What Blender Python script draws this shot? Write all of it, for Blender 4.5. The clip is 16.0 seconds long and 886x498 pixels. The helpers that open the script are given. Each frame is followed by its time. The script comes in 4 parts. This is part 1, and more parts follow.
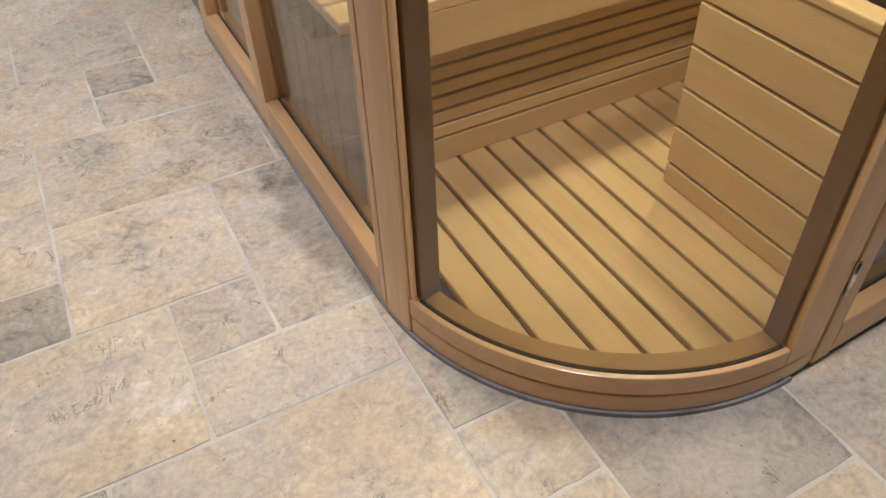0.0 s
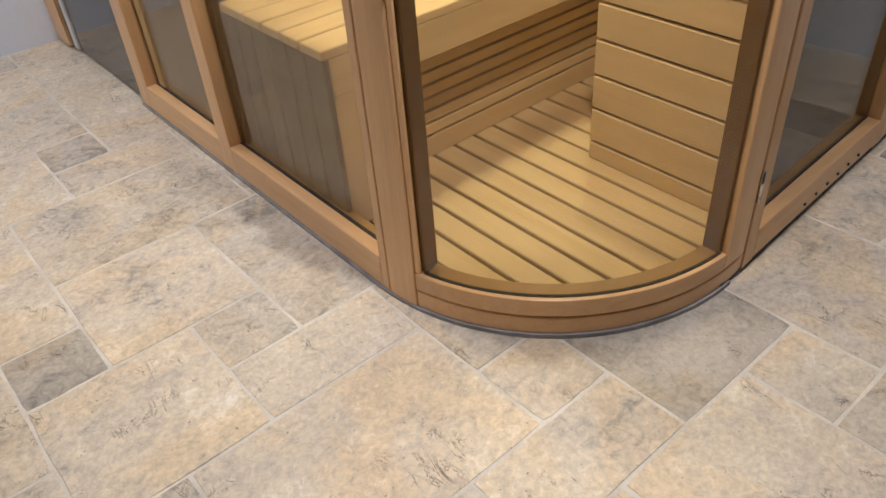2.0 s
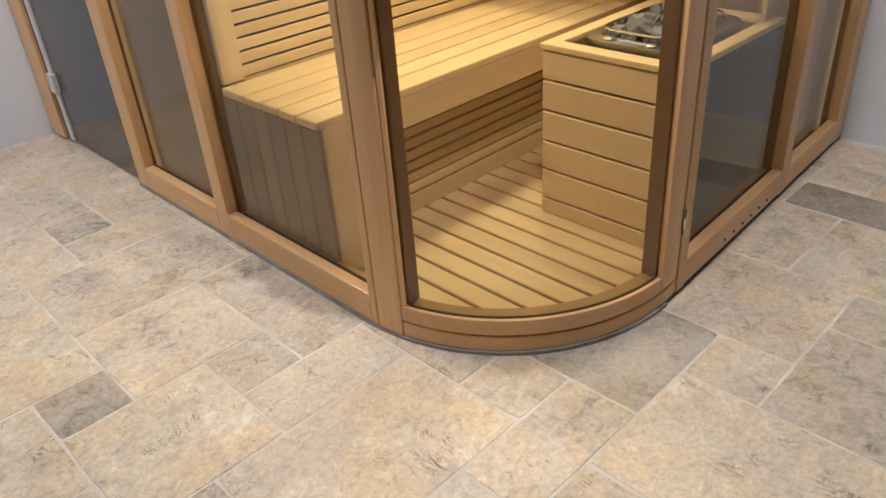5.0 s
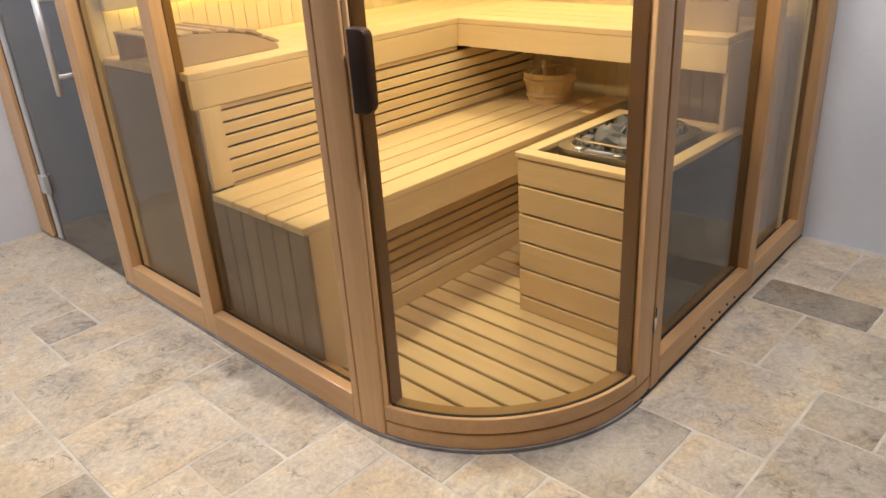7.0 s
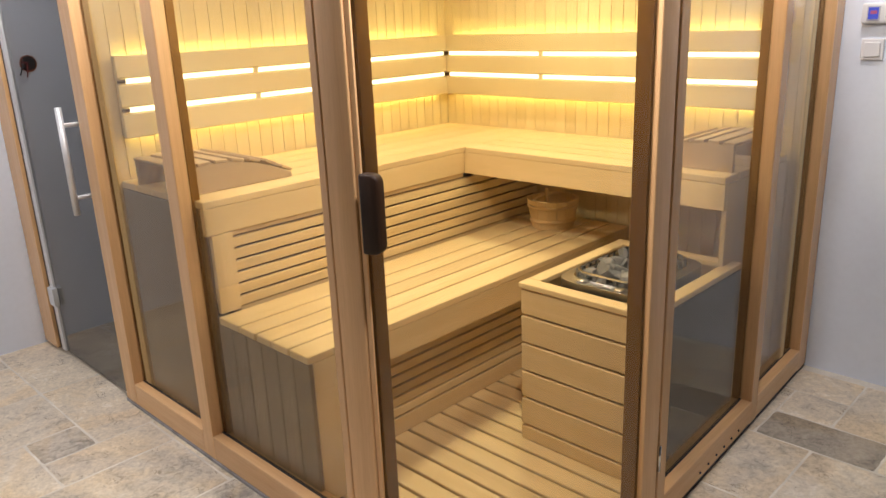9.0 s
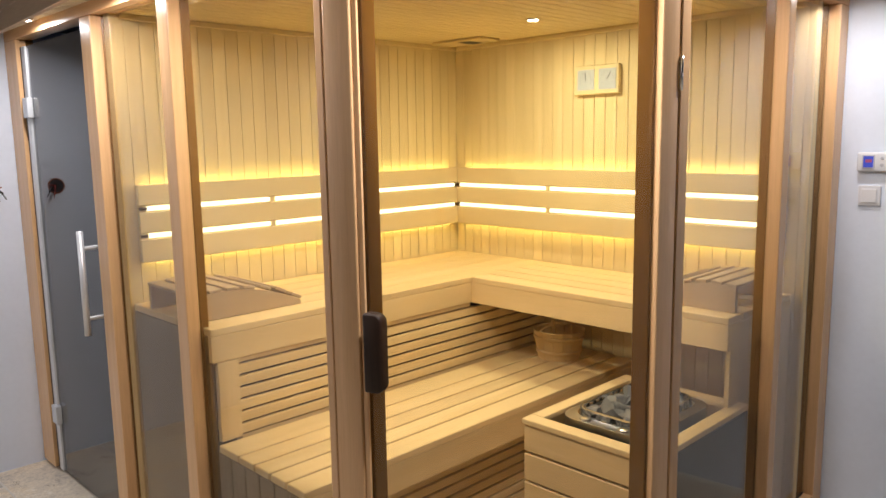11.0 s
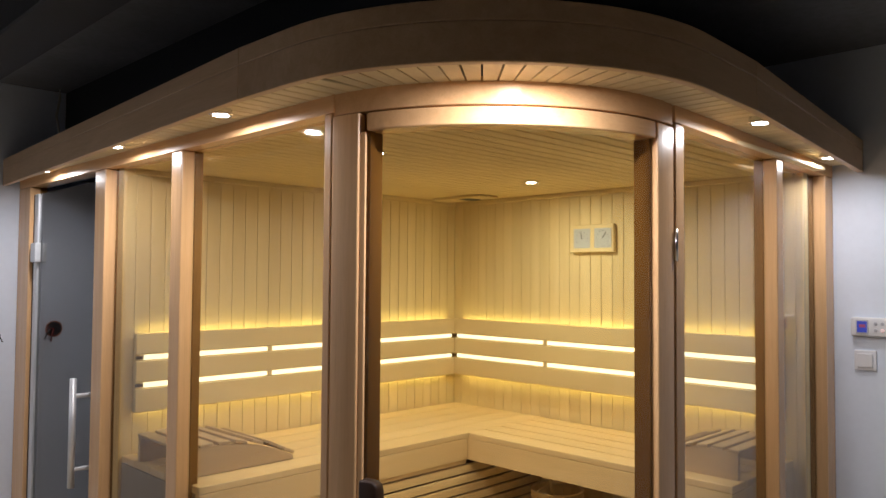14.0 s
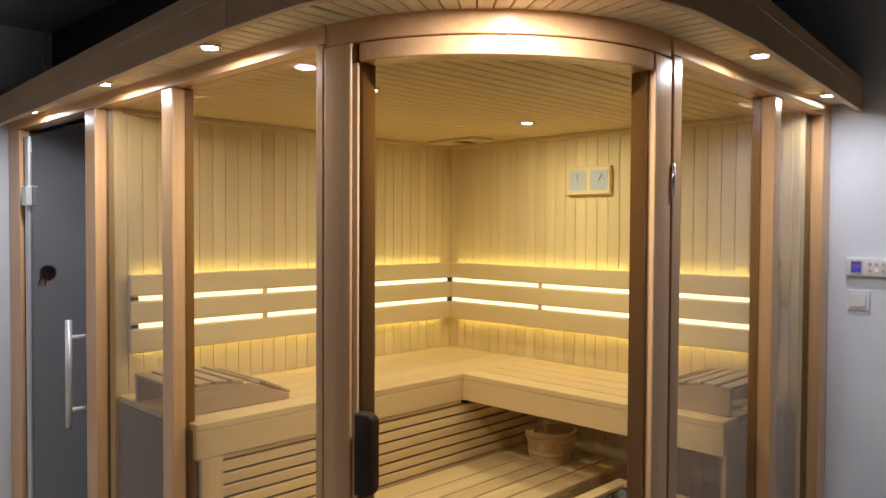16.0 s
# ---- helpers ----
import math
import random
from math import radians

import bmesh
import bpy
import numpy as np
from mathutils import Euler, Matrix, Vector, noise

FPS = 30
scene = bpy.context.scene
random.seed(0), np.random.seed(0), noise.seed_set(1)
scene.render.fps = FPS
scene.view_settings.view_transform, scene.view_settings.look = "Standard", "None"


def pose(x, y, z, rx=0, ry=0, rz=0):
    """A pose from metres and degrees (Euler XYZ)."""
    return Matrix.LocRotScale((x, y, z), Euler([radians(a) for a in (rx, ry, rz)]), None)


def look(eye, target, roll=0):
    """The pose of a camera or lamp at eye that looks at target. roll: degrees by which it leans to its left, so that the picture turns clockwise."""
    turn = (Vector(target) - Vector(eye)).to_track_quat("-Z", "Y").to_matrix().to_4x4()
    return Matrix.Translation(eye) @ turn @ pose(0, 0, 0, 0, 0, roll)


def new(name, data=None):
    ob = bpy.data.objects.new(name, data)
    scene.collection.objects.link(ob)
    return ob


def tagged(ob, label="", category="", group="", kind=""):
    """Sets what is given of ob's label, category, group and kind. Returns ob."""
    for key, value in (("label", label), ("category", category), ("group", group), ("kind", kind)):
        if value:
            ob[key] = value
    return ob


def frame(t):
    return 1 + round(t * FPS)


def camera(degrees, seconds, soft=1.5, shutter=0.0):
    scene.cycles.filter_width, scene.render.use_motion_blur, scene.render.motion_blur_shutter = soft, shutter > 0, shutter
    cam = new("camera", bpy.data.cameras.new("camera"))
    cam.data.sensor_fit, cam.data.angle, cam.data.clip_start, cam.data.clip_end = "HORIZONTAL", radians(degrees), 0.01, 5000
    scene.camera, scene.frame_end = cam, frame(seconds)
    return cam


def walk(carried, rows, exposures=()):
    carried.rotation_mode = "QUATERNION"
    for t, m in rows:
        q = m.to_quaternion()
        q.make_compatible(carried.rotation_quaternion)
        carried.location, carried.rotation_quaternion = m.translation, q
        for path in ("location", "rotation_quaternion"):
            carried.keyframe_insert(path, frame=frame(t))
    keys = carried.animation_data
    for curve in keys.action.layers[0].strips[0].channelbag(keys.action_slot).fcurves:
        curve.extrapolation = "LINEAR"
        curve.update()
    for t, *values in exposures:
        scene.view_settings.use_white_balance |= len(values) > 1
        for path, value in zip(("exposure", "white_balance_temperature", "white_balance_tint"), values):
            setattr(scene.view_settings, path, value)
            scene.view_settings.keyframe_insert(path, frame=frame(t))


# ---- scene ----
cam = camera(60.7, 16.0)
PATH = [
    (0, (-0.406, -0.6, 1.266), (0.251, 0.714, -0.091), -2.1),
    (0.5, (-0.518, -0.613, 1.253), (0.264, 0.656, -0.08), -4.1),
    (1, (-0.624, -0.676, 1.266), (0.192, 0.614, -0.026), -4.8),
    (1.5, (-0.72, -0.728, 1.283), (0.117, 0.582, 0.026), -5.1),
    (2, (-0.802, -0.75, 1.295), (0.172, 0.49, 0.063), -4.6),
    (2.5, (-0.895, -0.763, 1.305), (0.149, 0.434, 0.09), -5.1),
    (3, (-0.939, -0.789, 1.327), (0.142, 0.416, 0.153), -4.4),
    (5.3, (-1.104, -0.976, 1.371), (0.069, 0.282, 0.351), -4.4),
    (5.5, (-1.117, -0.975, 1.38), (0.07, 0.274, 0.365), -4.7),
    (6, (-1.138, -0.989, 1.395), (0.079, 0.256, 0.41), -3.9),
    (6.5, (-1.125, -1.004, 1.421), (0.127, 0.259, 0.509), -3.8),
    (7, (-1.125, -1.013, 1.442), (0.16, 0.271, 0.605), -3.6),
    (7.5, (-1.126, -1.013, 1.469), (0.177, 0.295, 0.701), -3.5),
    (8, (-1.127, -1.012, 1.496), (0.197, 0.315, 0.798), -3.1),
    (8.5, (-1.129, -1.013, 1.514), (0.21, 0.324, 0.867), -2.5),
    (9, (-1.127, -1.011, 1.542), (0.231, 0.334, 0.954), -2.3),
    (9.2, (-1.129, -1.016, 1.546), (0.239, 0.335, 0.994), -2.1),
    (11.3, (-1.125, -1.045, 1.615), (0.274, 0.366, 1.384), -0.8),
    (11.5, (-1.128, -1.035, 1.606), (0.279, 0.374, 1.422), -0.7),
    (12, (-1.135, -1.034, 1.616), (0.279, 0.377, 1.52), -0.3),
    (12.5, (-1.143, -1.037, 1.636), (0.267, 0.381, 1.6), -0.1),
    (13, (-1.15, -1.04, 1.652), (0.261, 0.376, 1.682), 0.4),
    (13.5, (-1.151, -1.045, 1.66), (0.262, 0.369, 1.72), 0.5),
    (14, (-1.151, -1.046, 1.674), (0.264, 0.366, 1.748), 0.4),
    (14.5, (-1.146, -1.043, 1.661), (0.271, 0.368, 1.694), 0.7),
    (15, (-1.141, -1.041, 1.653), (0.281, 0.366, 1.64), 0.4),
    (15.5, (-1.139, -1.038, 1.639), (0.284, 0.366, 1.587), 0.3),
    (16, (-1.137, -1.037, 1.631), (0.287, 0.367, 1.578), 0.3),
]
EXPOSURES = [(0, -0.30, 6050, 10), (3, -0.22, 6250, 10), (5.5, -0.2, 6400, 10), (7.5, -0.1, 6450, 10), (9, -0.2, 6400, 10), (11.5, -0.47, 6200, 10), (12.5, -0.72, 6150, 10), (14, -0.97, 6100, 10), (16, -0.98, 6100, 10)]
walk(cam, [(t, look(eye, target, roll)) for t, eye, target, roll in PATH], EXPOSURES)

# ---- light, world ----
world = bpy.data.worlds.new("world")
scene.world = world
world.use_nodes = True
world.node_tree.nodes["Background"].inputs[0].default_value = (0.05, 0.052, 0.06, 1)
world.node_tree.nodes["Background"].inputs[1].default_value = 0.3



def lamp(name, kind, m, energy, color, size=0.05, angle=100, blend=0.6):
    data = bpy.data.lights.new(name, kind)
    data.energy, data.color = energy, color
    if kind == "SPOT":
        data.spot_size, data.spot_blend, data.shadow_soft_size = radians(angle), blend, size
    elif kind == "AREA":
        data.shape, data.size, data.spread = "DISK", size, radians(angle)
    else:
        data.shadow_soft_size = size
    ob = new(name, data)
    ob.matrix_world = m
    return ob


WARM = (1.0, 0.945, 0.64)
NEUTRAL = (1.0, 0.94, 0.925)
GOLD = (1.0, 0.85, 0.26)
SPOT_POWER, ROOM_POWER, CABIN_POWER, LED, GLOW = 11.6, 33.0, 12.2, 3.0, 15.5

# ---- materials ----


def mat(name):
    m = bpy.data.materials.new(name)
    m.use_nodes = True
    nt = m.node_tree
    return m, nt, nt.nodes["Principled BSDF"]


def node(nt, kind, **values):
    n = nt.nodes.new(kind)
    for k, v in values.items():
        if k in n.inputs:
            n.inputs[k].default_value = v
    return n


def ramp(nt, fac, stops):
    r = nt.nodes.new("ShaderNodeValToRGB")
    r.color_ramp.elements[0].position, r.color_ramp.elements[0].color = stops[0][0], (*stops[0][1], 1)
    r.color_ramp.elements[1].position, r.color_ramp.elements[1].color = stops[-1][0], (*stops[-1][1], 1)
    for p, c in stops[1:-1]:
        e = r.color_ramp.elements.new(p)
        e.color = (*c, 1)
    nt.links.new(fac, r.inputs[0])
    return r


def mix(nt, mode, fac, a, b):
    n = nt.nodes.new("ShaderNodeMix")
    n.data_type, n.blend_type = "RGBA", mode
    for s, v in ((n.inputs[0], fac), (n.inputs[6], a), (n.inputs[7], b)):
        if hasattr(v, "links") or hasattr(v, "is_output"):
            nt.links.new(v, s)
        else:
            s.default_value = v
    return n.outputs[2]


def wood(name, light, dark, axis, rough=0.45, spread=0.25, gloss=0.3):
    """Planed timber: long grain along the axis, pores, tone from piece to piece."""
    m, nt, bsdf = mat(name)
    tc = nt.nodes.new("ShaderNodeTexCoord")
    info = nt.nodes.new("ShaderNodeObjectInfo")
    shift = nt.nodes.new("ShaderNodeVectorMath")
    shift.operation = "MULTIPLY_ADD"
    comb = nt.nodes.new("ShaderNodeCombineXYZ")
    for i in range(3):
        nt.links.new(info.outputs["Random"], comb.inputs[i])
    nt.links.new(comb.outputs[0], shift.inputs[0])
    shift.inputs[1].default_value = (7.3, 11.7, 5.1)
    nt.links.new(tc.outputs["Object"], shift.inputs[2])

    def stretched(scale_across, scale_along):
        mp = nt.nodes.new("ShaderNodeMapping")
        s = [scale_across] * 3
        s["xyz".index(axis)] = scale_along
        mp.inputs["Scale"].default_value = s
        nt.links.new(shift.outputs[0], mp.inputs[0])
        return mp.outputs[0]

    grain = node(nt, "ShaderNodeTexNoise", Scale=1.0, Detail=6.0, Roughness=0.6, Distortion=0.6)
    nt.links.new(stretched(38, 1.6), grain.inputs["Vector"])
    pores = node(nt, "ShaderNodeTexNoise", Scale=1.0, Detail=3.0, Roughness=0.7)
    nt.links.new(stretched(260, 9), pores.inputs["Vector"])
    broad = node(nt, "ShaderNodeTexNoise", Scale=1.0, Detail=2.0)
    nt.links.new(stretched(5, 0.7), broad.inputs["Vector"])
    base = ramp(nt, grain.outputs["Fac"], [(0.30, dark), (0.72, light)]).outputs[0]
    por = ramp(nt, pores.outputs["Fac"], [(0.30, (0.72, 0.68, 0.62)), (0.55, (1, 1, 1))]).outputs[0]
    col = mix(nt, "MULTIPLY", 0.28, base, por)
    bro = ramp(nt, broad.outputs["Fac"], [(0.3, (0.84, 0.80, 0.76)), (0.7, (1.08, 1.08, 1.06))]).outputs[0]
    col = mix(nt, "MULTIPLY", 0.55, col, bro)
    tone = ramp(nt, info.outputs["Random"], [(0.0, (1 - spread, 1 - spread * 1.1, 1 - spread * 1.2)), (1.0, (1.0, 1.0, 1.0))]).outputs[0]
    col = mix(nt, "MULTIPLY", 1.0, col, tone)
    nt.links.new(col, bsdf.inputs["Base Color"])
    bsdf.inputs["Roughness"].default_value = rough
    bsdf.inputs["Specular IOR Level"].default_value = gloss
    bump = node(nt, "ShaderNodeBump", Strength=0.12, Distance=0.002)
    nt.links.new(grain.outputs["Fac"], bump.inputs["Height"])
    nt.links.new(bump.outputs[0], bsdf.inputs["Normal"])
    return m


CEDAR_L, CEDAR_D = (0.84, 0.53, 0.275), (0.75, 0.455, 0.215)
PALE_L, PALE_D = (0.82, 0.69, 0.42), (0.76, 0.615, 0.35)
cedar = {a: wood("cedar_" + a, CEDAR_L, CEDAR_D, a, 0.27, 0.12, 0.6) for a in "xyz"}
pale = {a: wood("pale_" + a, PALE_L, PALE_D, a, 0.5, 0.08, 0.25) for a in "xyz"}
bench_wood = {a: wood("bench_" + a, (0.86, 0.675, 0.38), (0.78, 0.58, 0.30), a, 0.5, 0.08, 0.25) for a in "xyz"}
fascia_wood = {a: wood("fascia_" + a, (0.68, 0.48, 0.30), (0.58, 0.40, 0.235), a, 0.42, 0.1) for a in "xyz"}
# headrest wood, a darker tone than the pale lining
headrest_wood = {a: wood("headrest_wood_" + a, (0.58, 0.44, 0.28), (0.48, 0.35, 0.21), a, 0.5, 0.15) for a in "xy"}
# bench wood darkened in colour for ends that little light reaches
end_wood = wood("shaded_end_wood", (0.30, 0.22, 0.12), (0.23, 0.165, 0.085), "z", 0.5, 0.2)
dark_wood = wood("dark_wood", (0.05, 0.024, 0.012), (0.025, 0.011, 0.006), "z", 0.5)
# rail cedar in a darker copy, for the dimmer ledge behind the glass
shaded_sill = wood("shaded_sill", (0.56, 0.35, 0.15), (0.46, 0.28, 0.11), "x", 0.4, 0.1, 0.3)
# cedar of inner post and stile halves, shade behind the pane painted in
shaded_cedar = wood("shaded_cedar", (0.27, 0.135, 0.030), (0.21, 0.10, 0.020), "z", 0.5, 0.1, 0.12)
# dark brown for the shade behind slats and boards, and for strip clips
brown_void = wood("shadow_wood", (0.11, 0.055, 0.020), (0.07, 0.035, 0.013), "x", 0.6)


def plain(name, color, rough=0.5, metal=0.0, noise_scale=0.0, amount=0.08, bump_size=0.0):
    m, nt, bsdf = mat(name)
    bsdf.inputs["Roughness"].default_value, bsdf.inputs["Metallic"].default_value = rough, metal
    bsdf.inputs["Base Color"].default_value = (*color, 1)
    if noise_scale:
        tc = nt.nodes.new("ShaderNodeTexCoord")
        n1 = node(nt, "ShaderNodeTexNoise", Scale=noise_scale, Detail=5.0)
        n2 = node(nt, "ShaderNodeTexNoise", Scale=noise_scale * 22, Detail=4.0)
        nt.links.new(tc.outputs["Object"], n1.inputs["Vector"])
        nt.links.new(tc.outputs["Object"], n2.inputs["Vector"])
        lo = tuple(c * (1 - amount) for c in color)
        hi = tuple(min(1, c * (1 + amount)) for c in color)
        c1 = ramp(nt, n1.outputs["Fac"], [(0.3, lo), (0.7, hi)]).outputs[0]
        c2 = ramp(nt, n2.outputs["Fac"], [(0.3, (1 - amount,) * 3), (0.6, (1, 1, 1))]).outputs[0]
        nt.links.new(mix(nt, "MULTIPLY", 0.6, c1, c2), bsdf.inputs["Base Color"])
        if bump_size:
            b = node(nt, "ShaderNodeBump", Strength=0.25, Distance=bump_size)
            nt.links.new(n2.outputs["Fac"], b.inputs["Height"])
            nt.links.new(b.outputs[0], bsdf.inputs["Normal"])
    return m


paint = plain("white_paint", (0.73, 0.785, 0.89), 0.75, 0, 1.7, 0.04, 0.0008)
black_paint = plain("black_paint", (0.012, 0.012, 0.014), 0.7, 0, 2.0, 0.3, 0.001)
charcoal = plain("charcoal_board", (0.16, 0.162, 0.172), 0.8, 0, 1.5, 0.25, 0.001)
unlit_board = plain("unlit_board", (0.05, 0.05, 0.055), 0.8, 0, 1.5, 0.15, 0.001)
far_paint = plain("grey_paint", (0.26, 0.26, 0.27), 0.75, 0, 1.7, 0.06, 0.0008)
grout = plain("grout", (0.66, 0.615, 0.545), 0.9, 0, 6.0, 0.18, 0.002)
rubber = plain("rubber", (0.03, 0.027, 0.025), 0.7, 0, 8.0, 0.3, 0.0005)
sealant = plain("sealant", (0.30, 0.285, 0.29), 0.6, 0, 12.0, 0.3, 0.0008)
steel = plain("brushed_steel", (0.62, 0.61, 0.60), 0.28, 1.0, 6.0, 0.12)
chrome = plain("chrome", (0.72, 0.73, 0.74), 0.16, 1.0, 3.0, 0.05)
aluminium = plain("matt_aluminium", (0.74, 0.75, 0.77), 0.42, 0.5, 6.0, 0.08)
dark_steel = plain("dark_steel", (0.20, 0.20, 0.20), 0.4, 1.0, 6.0, 0.3)
stone = plain("heater_stone", (0.21, 0.21, 0.215), 0.55, 0, 18.0, 0.5, 0.003)
plastic = plain("white_plastic", (0.72, 0.72, 0.74), 0.35)
grey_plastic = plain("grey_plastic", (0.50, 0.50, 0.54), 0.4)
dial_face = plain("dial_face", (0.46, 0.48, 0.53), 0.4, 0, 20, 0.05)
ink = plain("ink", (0.04, 0.04, 0.04), 0.6)
black_wire = plain("black_wire", (0.02, 0.018, 0.018), 0.6)
red_wire = plain("red_wire", (0.25, 0.03, 0.02), 0.6)
cable_white = plain("cable_sheath", (0.55, 0.54, 0.52), 0.6)


def glow(name, color, strength, base=0.8):
    m, nt, bsdf = mat(name)
    bsdf.inputs["Base Color"].default_value = (base, base, base, 1)
    bsdf.inputs["Emission Color"].default_value = (*color, 1)
    bsdf.inputs["Emission Strength"].default_value = strength
    return m


lens_glow = glow("lamp_lens", (1.0, 0.94, 0.86), 30)
led_front = glow("led_front", (1.0, 0.95, 0.64), LED)
led_back = glow("led_back", GOLD, GLOW)
screen_glow = glow("screen", (0.05, 0.09, 0.70), 0.8, 0.02)
screen_red = glow("screen_red", (0.70, 0.10, 0.25), 0.6, 0.03)
button_glow = glow("button_led", (0.8, 0.15, 0.12), 0.6)


def glass(name, tint, ior=1.5):
    m = bpy.data.materials.new(name)
    m.use_nodes = True
    nt = m.node_tree
    nt.nodes.clear()
    out = nt.nodes.new("ShaderNodeOutputMaterial")
    tr = nt.nodes.new("ShaderNodeBsdfTransparent")
    tr.inputs[0].default_value = (*tint, 1)
    gl = nt.nodes.new("ShaderNodeBsdfGlossy")
    gl.inputs["Roughness"].default_value = 0.0
    lw = nt.nodes.new("ShaderNodeLayerWeight")
    lw.inputs[0].default_value = 0.5
    po = nt.nodes.new("ShaderNodeMath")
    po.operation = "POWER"
    nt.links.new(lw.outputs["Facing"], po.inputs[0])
    po.inputs[1].default_value = 5.0
    ma = nt.nodes.new("ShaderNodeMath")
    ma.operation = "MULTIPLY_ADD"
    nt.links.new(po.outputs[0], ma.inputs[0])
    f0 = ((ior - 1) / (ior + 1)) ** 2
    ma.inputs[1].default_value, ma.inputs[2].default_value = 1 - f0, f0
    mx = nt.nodes.new("ShaderNodeMixShader")
    nt.links.new(ma.outputs[0], mx.inputs[0])
    nt.links.new(tr.outputs[0], mx.inputs[1])
    nt.links.new(gl.outputs[0], mx.inputs[2])
    nt.links.new(mx.outputs[0], out.inputs[0])
    return m


clear = glass("clear_glass", (0.945, 0.92, 0.87), 1.5)
smoked = glass("smoked_glass", (0.30, 0.31, 0.34), 2.6)


def travertine():
    m, nt, bsdf = mat("travertine")
    tc = nt.nodes.new("ShaderNodeTexCoord")
    info = nt.nodes.new("ShaderNodeObjectInfo")
    geo = nt.nodes.new("ShaderNodeNewGeometry")
    comb = nt.nodes.new("ShaderNodeCombineXYZ")
    add = nt.nodes.new("ShaderNodeMath")
    add.operation = "ADD"
    nt.links.new(info.outputs["Random"], add.inputs[0])
    nt.links.new(geo.outputs["Random Per Island"], add.inputs[1])
    for i in range(3):
        nt.links.new(add.outputs[0], comb.inputs[i])
    shift = nt.nodes.new("ShaderNodeVectorMath")
    shift.operation = "MULTIPLY_ADD"
    nt.links.new(comb.outputs[0], shift.inputs[0])
    shift.inputs[1].default_value = (9.1, 17.3, 4.7)
    nt.links.new(tc.outputs["Object"], shift.inputs[2])
    v = shift.outputs[0]

    def nz(scale, detail, rough=0.55, dist=0.0):
        n = node(nt, "ShaderNodeTexNoise", Scale=scale, Detail=detail, Roughness=rough, Distortion=dist)
        nt.links.new(v, n.inputs["Vector"])
        return n.outputs["Fac"]

    cloud, fine, blotch = nz(3.4, 7, 0.60, 0.8), nz(75, 5, 0.65, 0.4), nz(21, 6, 0.66, 1.2)
    both = nt.nodes.new("ShaderNodeMath")
    both.operation = "MULTIPLY_ADD"
    nt.links.new(blotch, both.inputs[0])
    both.inputs[1].default_value = 0.52
    half = nt.nodes.new("ShaderNodeMath")
    half.operation = "MULTIPLY"
    nt.links.new(cloud, half.inputs[0])
    half.inputs[1].default_value = 0.53
    nt.links.new(half.outputs[0], both.inputs[2])
    mixed = both.outputs[0]
    warm = ramp(nt, mixed, [(0.37, (0.36, 0.325, 0.285)), (0.435, (0.56, 0.49, 0.40)), (0.52, (0.67, 0.585, 0.465)), (0.57, (0.69, 0.595, 0.45)), (0.64, (0.78, 0.72, 0.63))]).outputs[0]
    cool = ramp(nt, mixed, [(0.385, (0.25, 0.23, 0.205)), (0.47, (0.43, 0.39, 0.335)), (0.56, (0.555, 0.505, 0.43)), (0.66, (0.615, 0.57, 0.50))]).outputs[0]
    attr = nt.nodes.new("ShaderNodeAttribute")
    attr.attribute_name = "tone"
    greyness = nt.nodes.new("ShaderNodeMath")
    greyness.operation = "MULTIPLY_ADD"
    nt.links.new(nz(3.0, 3), greyness.inputs[0])
    greyness.inputs[1].default_value = 0.55
    sub = nt.nodes.new("ShaderNodeMath")
    sub.operation = "SUBTRACT"
    nt.links.new(attr.outputs["Fac"], sub.inputs[0])
    sub.inputs[1].default_value = 0.28
    nt.links.new(sub.outputs[0], greyness.inputs[2])
    greyness.use_clamp = True
    col = mix(nt, "MIX", greyness.outputs[0], warm, cool)
    dk = nt.nodes.new("ShaderNodeMath")
    dk.operation = "SUBTRACT"
    dk.use_clamp = True
    nt.links.new(attr.outputs["Fac"], dk.inputs[0])
    dk.inputs[1].default_value = 0.8
    dk2 = nt.nodes.new("ShaderNodeMath")
    dk2.operation = "MULTIPLY"
    nt.links.new(dk.outputs[0], dk2.inputs[0])
    dk2.inputs[1].default_value = 2.4
    col = mix(nt, "MULTIPLY", dk2.outputs[0], col, (0.55, 0.525, 0.50, 1))
    ochre = ramp(nt, nz(2.4, 5, 0.55, 1.2), [(0.47, (1, 1, 1)), (0.60, (1.06, 0.95, 0.77))]).outputs[0]
    col = mix(nt, "MULTIPLY", 0.65, col, ochre)
    cloudy = ramp(nt, nz(5.5, 5, 0.6, 0.8), [(0.36, (0.78, 0.78, 0.79)), (0.47, (1, 1, 1))]).outputs[0]
    col = mix(nt, "MULTIPLY", 0.3, col, cloudy)
    fin = ramp(nt, fine, [(0.30, (0.74, 0.72, 0.70)), (0.60, (1.08, 1.07, 1.05))]).outputs[0]
    col = mix(nt, "MULTIPLY", 0.75, col, fin)
    mp = nt.nodes.new("ShaderNodeMapping")
    mp.inputs["Scale"].default_value = (9, 3.4, 9)
    mp.inputs["Rotation"].default_value = (0, 0, 0.5)
    nt.links.new(v, mp.inputs[0])
    vein = node(nt, "ShaderNodeTexNoise", Scale=1.6, Detail=7.0, Roughness=0.68, Distortion=1.2)
    nt.links.new(mp.outputs[0], vein.inputs["Vector"])
    crack = ramp(nt, vein.outputs["Fac"], [(0.485, (1, 1, 1)), (0.498, (0.30, 0.26, 0.23)), (0.502, (0.30, 0.26, 0.23)), (0.515, (1, 1, 1))]).outputs[0]
    gate = ramp(nt, nz(9.0, 2), [(0.57, (0, 0, 0)), (0.66, (1, 1, 1))]).outputs[0]
    col = mix(nt, "MULTIPLY", gate, col, crack)
